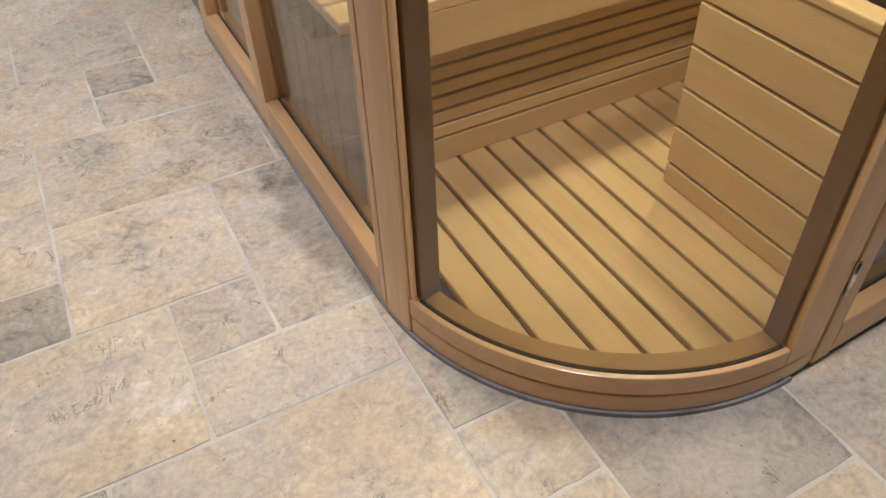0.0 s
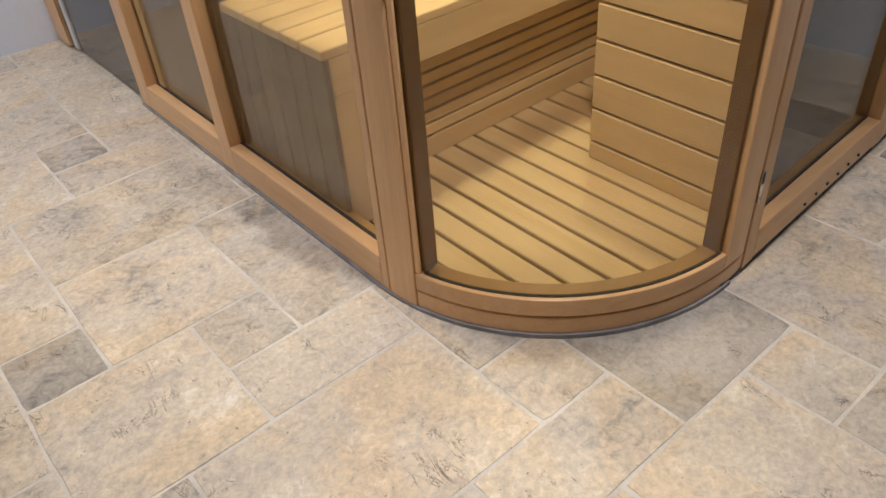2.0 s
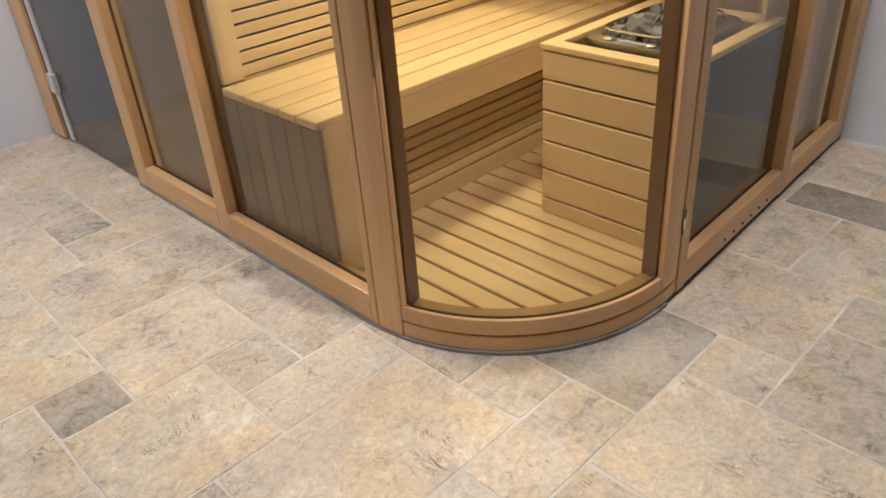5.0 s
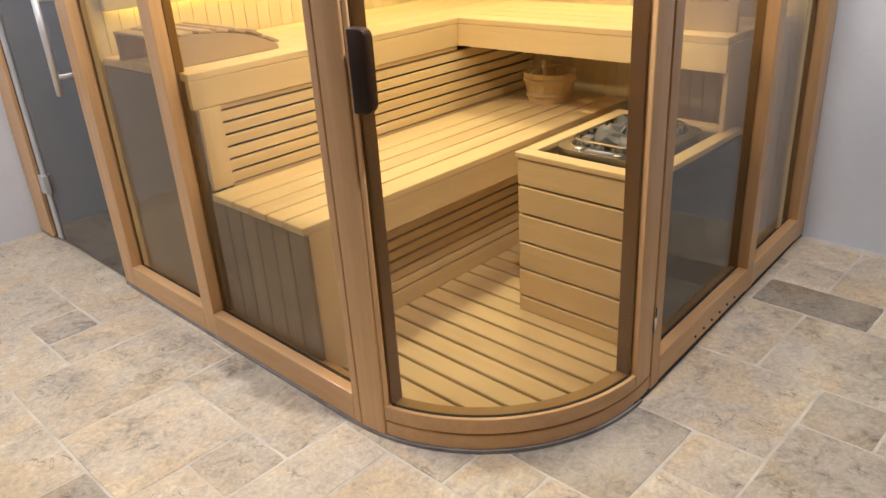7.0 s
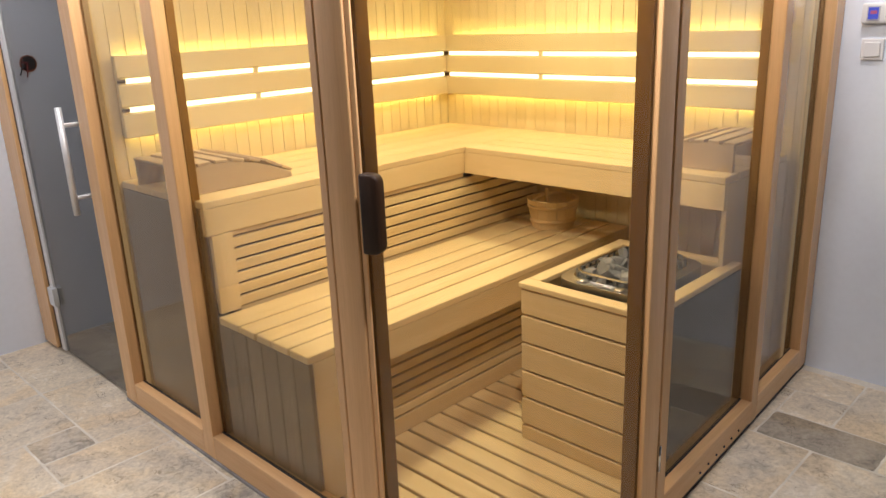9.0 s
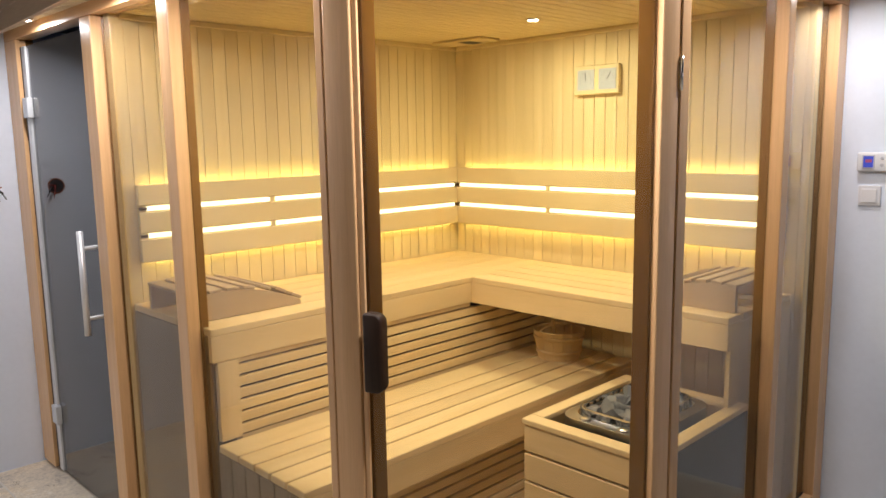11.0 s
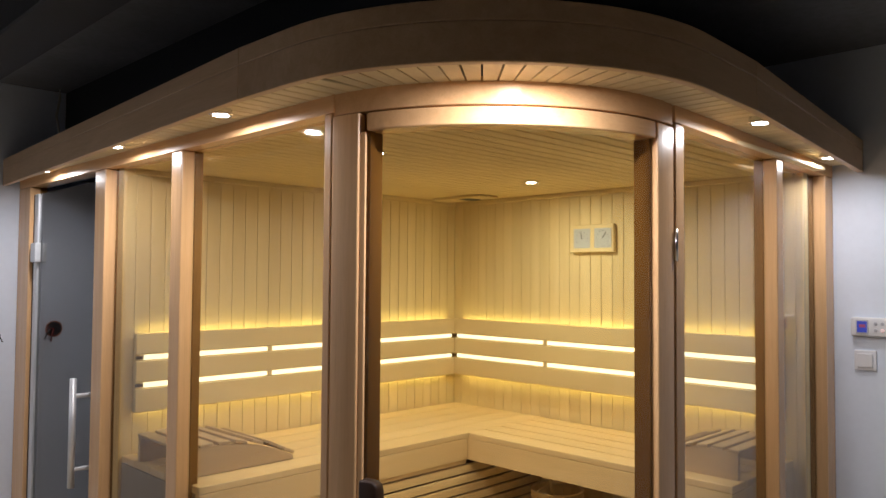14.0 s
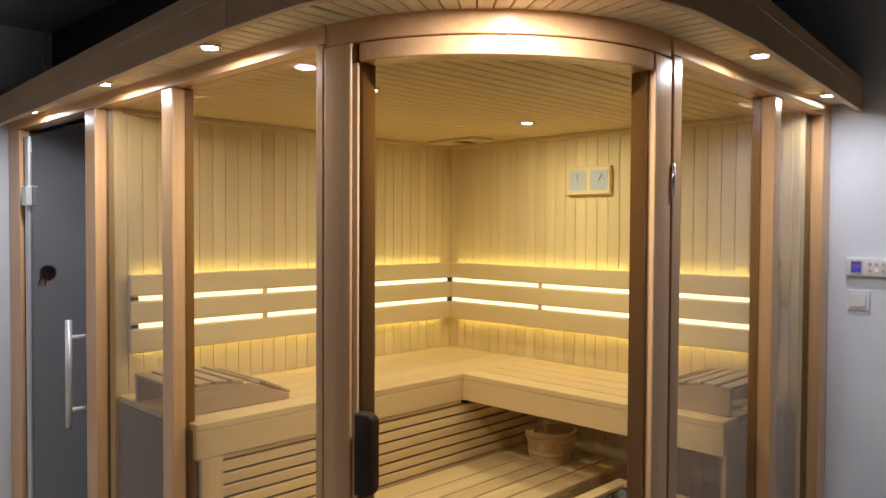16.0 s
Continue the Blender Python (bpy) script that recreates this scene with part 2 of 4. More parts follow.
    pit = ramp(nt, nz(85, 3, 0.5), [(0.24, (0.35, 0.31, 0.27)), (0.31, (1, 1, 1))]).outputs[0]
    col = mix(nt, "MULTIPLY", 0.8, col, pit)
    nt.links.new(col, bsdf.inputs["Base Color"])
    rr = nt.nodes.new("ShaderNodeMapRange")
    nt.links.new(fine, rr.inputs[0])
    rr.inputs[3].default_value, rr.inputs[4].default_value = 0.45, 0.7
    nt.links.new(rr.outputs[0], bsdf.inputs["Roughness"])
    b = node(nt, "ShaderNodeBump", Strength=0.7, Distance=0.004)
    nt.links.new(mix(nt, "MULTIPLY", 1.0, pit, mix(nt, "MIX", 0.5, cloud, fine)), b.inputs["Height"])
    nt.links.new(b.outputs[0], bsdf.inputs["Normal"])
    return m


tile_stone = travertine()

# ---- mesh helpers ----


def box(x0, x1, y0, y1, z0, z1, bevel=0.0, segments=1, m=None):
    bm = bmesh.new()
    bmesh.ops.create_cube(bm, size=1.0)
    for v in bm.verts:
        v.co = Vector((x0 if v.co.x < 0 else x1, y0 if v.co.y < 0 else y1, z0 if v.co.z < 0 else z1))
    if bevel:
        bmesh.ops.bevel(bm, geom=list(bm.edges), offset=bevel, segments=segments, affect="EDGES", profile=0.5)
    bmesh.ops.recalc_face_normals(bm, faces=bm.faces)
    if m is not None:
        bmesh.ops.transform(bm, matrix=m, verts=bm.verts)
    return bm


def cyl(r0, r1, z0, z1, n=24, m=None, cap=True):
    bm = bmesh.new()
    bmesh.ops.create_cone(bm, cap_ends=cap, segments=n, radius1=r0, radius2=r1, depth=z1 - z0)
    bmesh.ops.translate(bm, vec=(0, 0, (z0 + z1) / 2), verts=bm.verts)
    if m is not None:
        bmesh.ops.transform(bm, matrix=m, verts=bm.verts)
    return bm


def lathe(profile, n=32, m=None):
    """A turned shape from (radius, height) pairs."""
    bm = bmesh.new()
    rings = [[bm.verts.new((r * math.cos(2 * math.pi * i / n), r * math.sin(2 * math.pi * i / n), z)) for i in range(n)] for r, z in profile]
    for a, b in zip(rings, rings[1:]):
        for i in range(n):
            bm.faces.new((a[i], a[(i + 1) % n], b[(i + 1) % n], b[i]))
    bmesh.ops.recalc_face_normals(bm, faces=bm.faces)
    if m is not None:
        bmesh.ops.transform(bm, matrix=m, verts=bm.verts)
    return bm


def tube(points, r, n=10):
    """A round bar along points."""
    bm = bmesh.new()
    rings = []
    pts = [Vector(p) for p in points]
    for i, p in enumerate(pts):
        d = (pts[min(i + 1, len(pts) - 1)] - pts[max(i - 1, 0)]).normalized()
        q = d.to_track_quat("Z", "Y")
        rings.append([bm.verts.new(p + q @ Vector((r * math.cos(2 * math.pi * k / n), r * math.sin(2 * math.pi * k / n), 0))) for k in range(n)])
    for a, b in zip(rings, rings[1:]):
        for k in range(n):
            bm.faces.new((a[k], a[(k + 1) % n], b[(k + 1) % n], b[k]))
    bm.faces.new(rings[0]), bm.faces.new(rings[-1])
    bmesh.ops.recalc_face_normals(bm, faces=bm.faces)
    return bm


CX, CY, RO = 0.615, 0.54, 0.612


def on_arc(r, phi):
    return CX - r * math.cos(radians(phi)), CY - r * math.sin(radians(phi))


def arc(r0, r1, p0, p1, z0, z1, steps=28, bevel=0.0):
    """A bent bar between two radii, two angles and two heights."""
    bm = bmesh.new()
    loops = []
    for i in range(steps + 1):
        p = p0 + (p1 - p0) * i / steps
        loops.append([bm.verts.new((*on_arc(r, p), z)) for r, z in ((r0, z0), (r1, z0), (r1, z1), (r0, z1))])
    for a, b in zip(loops, loops[1:]):
        for k in range(4):
            bm.faces.new((a[k], a[(k + 1) % 4], b[(k + 1) % 4], b[k]))
    bm.faces.new(loops[0]), bm.faces.new(loops[-1])
    bmesh.ops.recalc_face_normals(bm, faces=bm.faces)
    if bevel:
        sharp = [e for e in bm.edges if len(e.link_faces) == 2 and e.calc_face_angle() > 0.9]
        bmesh.ops.bevel(bm, geom=sharp, offset=bevel, segments=2, affect="EDGES", profile=0.5)
    return bm


def slab(outline, z0, z1):
    """An upright prism over a plan outline."""
    bm = bmesh.new()
    lo = [bm.verts.new((x, y, z0)) for x, y in outline]
    hi = [bm.verts.new((x, y, z1)) for x, y in outline]
    n = len(outline)
    bm.faces.new(lo), bm.faces.new(hi)
    for i in range(n):
        bm.faces.new((lo[i], lo[(i + 1) % n], hi[(i + 1) % n], hi[i]))
    bmesh.ops.recalc_face_normals(bm, faces=bm.faces)
    return bm


def part(name, bm, material, parent=None, label="", smooth=False):
    me = bpy.data.meshes.new(name)
    bm.to_mesh(me)
    bm.free()
    me.materials.append(material)
    if smooth:
        for p in me.polygons:
            p.use_smooth = True
    ob = new(name, me)
    if parent is not None:
        ob.parent = parent
        if label:
            ob["label"] = label
    return ob


def thing(name, label, category, group="", kind="", at=(0, 0, 0)):
    ob = new(name)
    ob.empty_display_size = 0.05
    ob.location = (0, 0, 0)
    return tagged(ob, label, category, group, kind)


def structure(name, bm, material, label, category):
    ob = part(name, bm, material)
    return tagged(ob, label, category, kind="structure")


# ---- plan ----
WALL_Y, WALL_X = 3.045, 2.151
ROOM_X, ROOM_Y, ROOM_Z = -3.4, -3.6, 2.60
BACK_Y, BACK_X, CEIL = 1.90, 1.895, 2.09
DEPTH, PANE = 0.078, 0.043
RAIL, HEAD, SOFFIT = 0.11, 2.088, 2.135
RIGHT = pose(0, -0.107, 0, 0, 0, 2.9)

# ---- room ----
structure("floor", box(ROOM_X, WALL_X + 0.1, ROOM_Y, WALL_Y + 0.1, -0.12, -0.0013), grout, "pale grey mortar bed showing between stone tiles", "floor")
structure("wall_north", box(ROOM_X - 0.15, WALL_X + 0.15, WALL_Y, WALL_Y + 0.15, -0.12, ROOM_Z + 0.1), paint, "white painted plaster wall beside the sauna", "wall")
structure("wall_east", box(WALL_X, WALL_X + 0.15, ROOM_Y, WALL_Y, -0.12, ROOM_Z + 0.1), paint, "white painted plaster wall with a control panel", "wall")
# south and west walls are added out of view; grey keeps bounce low
structure("wall_south", box(ROOM_X - 0.15, WALL_X + 0.15, ROOM_Y - 0.15, ROOM_Y, -0.12, ROOM_Z + 0.1), far_paint, "added unseen wall closing the room, grey to limit bounced light", "wall")
structure("wall_west", box(ROOM_X - 0.15, ROOM_X, ROOM_Y, WALL_Y, -0.12, ROOM_Z + 0.1), far_paint, "added unseen wall closing the room, grey to limit bounced light", "wall")
structure("ceiling", box(ROOM_X - 0.15, WALL_X + 0.15, ROOM_Y - 0.15, WALL_Y + 0.15, ROOM_Z, ROOM_Z + 0.1), charcoal, "charcoal painted boarded ceiling", "ceiling")
for name, x0, x1 in (("beam_1", -0.455, -0.275), ("beam_2", -2.2, -1.95)):
    structure(name, box(x0, x1, ROOM_Y, WALL_Y, ROOM_Z - 0.15, ROOM_Z, 0.006), black_paint, "black painted ceiling beam", "beam")

# ---- sauna cabin ----
cabin = thing("sauna_cabin", "corner sauna cabin with cedar frame, glass panes and curved front", "sauna")


def left_bar(name, y0, y1, z0, z1, axis, bevel=0.004, x0=0.0, x1=DEPTH):
    return part(name, box(x0, x1, y0, y1, z0, z1, bevel, 2), cedar[axis], cabin)


def right_bar(name, u0, u1, z0, z1, axis, bevel=0.004, v0=0.0, v1=DEPTH):
    return part(name, box(u0, u1, v0, v1, z0, z1, bevel, 2, RIGHT), cedar[axis], cabin)


# posts of both glazed sides
for y0, y1 in ((2.88, 3.043), (1.968, 2.070), (1.325, 1.400), (0.506, 0.537)):
    left_bar("post", y0, y1, 0.012, HEAD, "z", 0.004, 0.0, PANE + 0.0035)
    # inner half coloured as if in shade behind the pane
    part("inner_post", box(PANE + 0.004, DEPTH, y0, y1, 0.012, HEAD, 0.003), shaded_cedar, cabin, "inner half of a post, shade behind the glass put into its colour")
for u0, u1 in ((0.697, 0.750), (1.482, 1.545), (2.045, 2.149)):
    right_bar("post", u0, u1, 0.012, HEAD, "z", 0.004, 0.0, PANE + 0.0035)
    part("inner_post", box(u0, u1, PANE + 0.004, DEPTH, 0.012, HEAD, 0.003, 1, RIGHT), shaded_cedar, cabin, "inner half of a post, shade behind the glass put into its colour")
# rails, headers and panes
for y0, y1 in ((1.400, 1.968), (0.537, 1.325)):
    left_bar("bottom_rail", y0, y1, 0.012, RAIL, "y", 0.004, 0.0, PANE + 0.0035)
    # inner half of the rail, its dimmer light put into the colour
    part("glazing_bead", box(PANE + 0.004, DEPTH, y0, y1, 0.012, RAIL - 0.004, 0.003), shaded_sill, cabin, "inner rail, darkened in colour for the shade behind the glass")
    part("pane_seal", box(PANE - 0.0055, PANE + 0.0055, y0 + 0.001, y1 - 0.001, RAIL + 0.0003, RAIL + 0.002), rubber, cabin, "thin dark glazing seal")
    part("pane", box(PANE - 0.003, PANE + 0.003, y0 - 0.005, y1 + 0.005, RAIL - 0.01, HEAD), clear, cabin, "clear glass pane")
left_bar("header", 0.50, 3.043, HEAD + 0.001, SOFFIT + 0.012, "y", 0.002)
right_bar("header", 0.697, 2.149, HEAD + 0.001, SOFFIT + 0.012, "x", 0.002)
for u0, u1 in ((0.750, 1.482), (1.545, 2.045)):
    right_bar("bottom_rail", u0, u1, 0.018, RAIL, "x", 0.004, 0.0, PANE + 0.0035)
    part("glazing_bead", box(u0, u1, PANE + 0.004, DEPTH, 0.018, RAIL - 0.004, 0.003, 1, RIGHT), shaded_sill, cabin, "inner rail, darkened in colour for the shade behind the glass")
    part("pane_seal", box(u0 + 0.001, u1 - 0.001, PANE - 0.0055, PANE + 0.0055, RAIL + 0.0003, RAIL + 0.002, m=RIGHT), rubber, cabin, "thin dark glazing seal")
    part("pane", box(u0 - 0.005, u1 + 0.005, PANE - 0.003, PANE + 0.003, RAIL - 0.01, HEAD, m=RIGHT), clear, cabin, "clear glass pane")
# air holes in the rail
for i in range(6):
    hole = part("air_hole", cyl(0.0045, 0.0045, -0.002, 0.004, 12, RIGHT @ pose(1.02 + 0.068 * i, 0, 0.045, 90)), rubber, cabin, "small dark round air hole")
# curved sill and header
part("threshold", arc(RO - DEPTH, RO, 12.1, 98, 0.012, 0.062, 36, 0.004), cedar["x"], cabin, "curved cedar threshold")
part("curved_header", arc(RO - DEPTH, RO, 3.5, 97, 2.080, SOFFIT + 0.012, 36, 0.003), cedar["x"], cabin, "curved cedar header")
part("floor_seal", arc(RO - DEPTH, RO + 0.006, 0, 92, -0.001, 0.012, 36), sealant, cabin, "grey sealant joint")
part("floor_seal", box(-0.004, DEPTH, 0.54, 2.07, -0.001, 0.012), sealant, cabin, "grey sealant joint")
part("floor_gap", box(0.6, 2.149, 0.004, DEPTH, -0.001, 0.018, m=RIGHT), rubber, cabin, "dark shadow gap strip")

# canopy: soffit boards, fascia
def canopy_line():
    pts = [(-0.075, 3.043), (-0.213, 0.60)]
    for i in range(0, 23):
        p = radians(1 + 92 * i / 22)
        pts.append((0.45 - 0.662 * math.cos(p), 0.39 - 0.662 * math.sin(p)))
    pts += [(0.76, -0.262), (2.149, -0.112)]
    return pts


EDGE = canopy_line()


def band(line, inward, z0, z1):
    """A board bent along a plan line, with its thickness inward."""
    bm = bmesh.new()
    rows = []
    n = len(line)
    for i, p in enumerate(line):
        a, b = Vector(line[max(i - 1, 0)]), Vector(line[min(i + 1, n - 1)])
        d = (b - a).normalized()
        q = Vector(p) + Vector((-d.y, d.x)) * inward
        rows.append([bm.verts.new((*p, z0)), bm.verts.new((*q, z0)), bm.verts.new((*q, z1)), bm.verts.new((*p, z1))])
    for a, b in zip(rows, rows[1:]):
        for k in range(4):
            bm.faces.new((a[k], a[(k + 1) % 4], b[(k + 1) % 4], b[k]))
    bm.faces.new(rows[0]), bm.faces.new(rows[-1])
    bmesh.ops.recalc_face_normals(bm, faces=bm.faces)
    sharp = [e for e in bm.edges if len(e.link_faces) == 2 and e.calc_face_angle() > 0.9]
    bmesh.ops.bevel(bm, geom=sharp, offset=0.002, segments=1, affect="EDGES")
    return bm


LEFT_EDGE, BEND, RIGHT_EDGE = EDGE[:2], EDGE[1:-1], EDGE[-2:]
for line, axis in ((LEFT_EDGE, "y"), (BEND, "x"), (RIGHT_EDGE, "x")):
    part("fascia_board", band(line, 0.022, 2.102, 2.186), fascia_wood[axis], cabin)
    part("fascia_cap", band(line, 0.020, 2.1868, 2.230), fascia_wood[axis], cabin)
# soffit boards run across the overhang, along x on the straight left side and along y elsewhere


def edge_x(y):
    (xa, ya), (xb, yb) = LEFT_EDGE
    return xa + (xb - xa) * (y - ya) / (yb - ya)


SLAT = 0.05
for i in range(int((3.03 - 0.40) / SLAT)):
    y = 0.40 + SLAT * i
    part("soffit_board", box(max(edge_x(y), -0.212) + 0.024, 0.06, y + 0.003, y + SLAT - 0.003, SOFFIT, SOFFIT + 0.014, 0.002), pale["x"], cabin)
BEND_BOARDS = 18
for i in range(BEND_BOARDS):
    p0, p1 = 1 + 91 * (i + 0.06) / BEND_BOARDS, 1 + 91 * (i + 0.94) / BEND_BOARDS
    outer = [(0.45 - 0.636 * math.cos(radians(p)), 0.39 - 0.636 * math.sin(radians(p))) for p in (p0, p1)]
    inner = [on_arc(RO - 0.03, 14 + 62 * (p - 1) / 91) for p in (p1, p0)]
    part("soffit_board", slab(outer + inner, SOFFIT, SOFFIT + 0.014), pale["x"], cabin)
for i in range(int((2.14 - 0.474) / SLAT)):
    x = 0.474 + SLAT * i
    yo = max(-0.273 + (x - 0.66) * 0.108, -0.270)
    part("soffit_board", box(x + 0.003, x + SLAT - 0.003, yo + 0.024, -0.06 + x * 0.05, SOFFIT, SOFFIT + 0.014, 0.002), pale["y"], cabin)
roof_line = [(-0.05, 3.03), (-0.188, 0.60)] + [(0.45 - 0.638 * math.cos(radians(p)), 0.39 - 0.638 * math.sin(radians(p))) for p in range(2, 94, 6)] + [(0.76, -0.238), (2.14, -0.088), (2.14, 3.03)]
part("roof", slab(roof_line, SOFFIT + 0.016, SOFFIT + 0.034), black_paint, cabin, "black painted roof deck")
part("roof_box", box(0.20, 2.14, 0.35, 3.03, SOFFIT + 0.036, ROOM_Z - 0.002), black_paint, cabin, "black boxed service space over the roof")

# ---- curved glass door ----
door = thing("sauna_door", "curved glass sauna door in a cedar frame, closed", "door")
part("jamb", arc(RO - 0.024, RO + 0.004, 3.45, 12.0, 0.012, 2.079, 4, 0.004), cedar["z"], cabin, "cedar door jamb beside the post")
# jamb and stile inner halves carry the same painted shade
part("inner_jamb", arc(RO - 0.075, RO - 0.0245, 3.45, 12.0, 0.012, 2.079, 4, 0.002), shaded_cedar, cabin, "inner half of the jamb, shade put into its colour")
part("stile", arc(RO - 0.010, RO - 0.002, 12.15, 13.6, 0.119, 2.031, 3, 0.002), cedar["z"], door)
part("inner_stile", arc(RO - 0.070, RO - 0.0175, 12.15, 14.0, 0.068, 2.076, 3, 0.002), shaded_cedar, door, "inner half of the stile, shade put into its colour")
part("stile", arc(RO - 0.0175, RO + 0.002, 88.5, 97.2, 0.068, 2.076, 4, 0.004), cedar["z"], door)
part("inner_stile", arc(RO - 0.065, RO - 0.018, 87.8, 97.0, 0.068, 2.076, 4, 0.002), shaded_cedar, door, "inner half of the stile, shade put into its colour")
part("bottom_rail", arc(RO - 0.0185, RO + 0.002, 12.2, 88.4, 0.068, 0.118, 32, 0.003), cedar["x"], door)
part("inner_rail", arc(RO - 0.065, RO - 0.019, 14.1, 87.7, 0.068, 0.114, 32, 0.003), shaded_sill, door, "inner rail, darkened in colour for the shade behind the glass")
part("pane_seal", arc(RO - 0.0185, RO - 0.0095, 14.1, 87.7, 0.1182, 0.1200, 32), rubber, door, "thin dark glazing seal")
part("top_rail", arc(RO - 0.065, RO + 0.002, 14.1, 87.7, 2.032, 2.076, 32, 0.004), cedar["x"], door)
part("pane", arc(RO - 0.017, RO - 0.011, 13.9, 88.2, 0.119, 2.0315, 140), clear, door, "clear bent glass")
px, py = on_arc(RO, 17.4)
handle_bm = box(-0.027, 0.027, -0.034, 0.0, -0.100, 0.100)
bmesh.ops.bevel(handle_bm, geom=[e for e in handle_bm.edges if all(v.co.x > 0 for v in e.verts) and abs(e.verts[0].co.z - e.verts[1].co.z) < 0.01], offset=0.024, segments=5, affect="EDGES", profile=0.5)
bmesh.ops.bevel(handle_bm, geom=[e for e in handle_bm.edges if len(e.link_faces) == 2 and e.calc_face_angle() > 0.9], offset=0.006, segments=2, affect="EDGES", profile=0.5)
bmesh.ops.transform(handle_bm, matrix=pose(px, py, 1.092, 0, 0, -72), verts=handle_bm.verts)
part("handle", handle_bm, dark_wood, door, "dark stained wooden grip", True)
for z in (0.22, 1.72):
    hx, hy = on_arc(RO + 0.003, 97.6)
    h = part("hinge", cyl(0.005, 0.005, z, z + 0.085, 12, pose(hx, hy - 0.003, 0)), chrome, door, "chrome hinge", True)

# ---- smoked glass door beside the sauna ----
steam = thing("smoked_glass_door", "frameless smoked glass door with a steel bar handle, closed", "door")
part("pane", box(0.022, 0.030, 2.077, 2.80, 0.012, HEAD - 0.036), smoked, steam, "dark smoked glass")
part("hinge_profile", box(0.012, 0.040, 2.80, 2.845, 0.012, HEAD - 0.036, 0.003), aluminium, steam, "bright metal hinge profile")
part("seal_strip", box(0.018, 0.034, 2.846, 2.878, 0.012, HEAD - 0.036), rubber, steam, "black rubber seal")
for z in (0.26, 1.73):
    part("hinge", box(-0.004, 0.022, 2.775, 2.84, z, z + 0.09, 0.003, 2), aluminium, steam, "pale metal hinge")
grip = part("handle", tube([(-0.045, 2.13, 0.83), (-0.045, 2.13, 1.26)], 0.013, 16), aluminium, steam, "round brushed steel bar", True)
for z in (0.90, 1.19):
    part("standoff", tube([(-0.045, 2.13, z), (0.022, 2.13, z)], 0.009, 12), aluminium, grip)

# dark space behind the smoked door
structure("wall_partition", box(0.08, 2.14, 1.952, 1.99, -0.004, SOFFIT), charcoal, "dark partition behind the sauna", "wall")

# ---- sauna lining ----
def lining_wall(name, along, label):
    wall = structure(name, box(0.046, BACK_X + 0.04, BACK_Y + 0.0045, BACK_Y + 0.05, 0.0, CEIL + 0.02) if along == "x" else box(BACK_X + 0.0045, BACK_X + 0.05, 0.03, BACK_Y + 0.05, 0.0, CEIL + 0.02), pale["z"], label, "wall")
    pitch = 0.060
    n = int(1.86 / pitch) + 1
    for i in range(n):
        if along == "x":
            x1 = BACK_X - pitch * i
            x0 = max(x1 - pitch + 0.0022, 0.046)
            if x1 - x0 > 0.02:
                part("lining_board", box(x0, x1, BACK_Y, BACK_Y + 0.0042, 0.0, CEIL, 0.0016), pale["z"], wall)
        else:
            y1 = BACK_Y - pitch * i
            y0 = max(y1 - pitch + 0.0022, 0.06)
            if y1 - y0 > 0.02:
                part("lining_board", box(BACK_X, BACK_X + 0.0042, y0, y1, 0.0, CEIL, 0.0016), pale["z"], wall)
    return wall


lining_wall("wall_lining_north", "x", "sauna wall lined with pale upright boards")
lining_wall("wall_lining_east", "y", "sauna wall lined with pale upright boards")
# added wall, coloured dark as unlit space so the end pane shows reflections
side = structure("wall_lining_south", box(BACK_X + 0.012, 2.143, 0.06, 0.12, 0.0, CEIL), charcoal, "added return wall, dark for the unlit space behind the end pane", "wall")

# sauna ceiling boards, one mesh
def sauna_ceiling():
    bm = bmesh.new()
    pitch = 0.06
    for i in range(40):
        y0 = -0.05 + pitch * i
        if y0 > BACK_Y:
            break
        y1 = min(y0 + pitch - 0.006, BACK_Y + 0.01)
        x0 = 0.06
        if y1 < CY:
            s = (CY - (y0 + y1) / 2) / (RO - 0.06)
            x0 = CX - (RO - 0.06) * math.sqrt(max(0.0, 1 - s * s)) if abs(s) < 1 else CX
        b = box(max(x0, 0.06), BACK_X + 0.012, y0, y1, CEIL, CEIL + 0.014, 0.003)
        tmp = bpy.data.meshes.new("tmp")
        b.to_mesh(tmp)
        b.free()
        bm.from_mesh(tmp)
        bpy.data.meshes.remove(tmp)
    return bm


structure("ceiling_sauna", sauna_ceiling(), pale["x"], "sauna ceiling of narrow pale boards", "ceiling")
structure("ceiling_deck", slab([(0.06, BACK_Y + 0.03), (0.06, 0.55)] + [on_arc(RO - 0.045, p) for p in range(6, 96, 8)] + [(BACK_X + 0.03, 0.05), (BACK_X + 0.03, BACK_Y + 0.03)], CEIL + 0.016, CEIL + 0.03), pale["x"], "pale deck over the sauna boards", "ceiling")
structure("trim_north", box(0.08, BACK_X, BACK_Y - 0.016, BACK_Y, CEIL - 0.022, CEIL, 0.003), pale["x"], "pale cover strip below the ceiling", "trim")
structure("trim_east", box(BACK_X - 0.016, BACK_X, 0.06, BACK_Y - 0.016, CEIL - 0.022, CEIL, 0.003), pale["y"], "pale cover strip below the ceiling", "trim")
vent = thing("ceiling_vent", "pale wooden sliding vent in the sauna ceiling", "vent")
part("frame", box(1.64, 1.78, 1.48, 1.82, CEIL - 0.014, CEIL - 0.001, 0.003), pale["y"], vent)
part("slot", box(1.66, 1.76, 1.58, 1.65, CEIL - 0.016, CEIL - 0.0135), ink, vent, "dark slot")

# ---- duckboard floor ----
duck = thing("duckboard", "pale wooden duckboard of parallel slats on the sauna floor", "duckboard")
Z_DUCK = 0.045
P = 0.0873
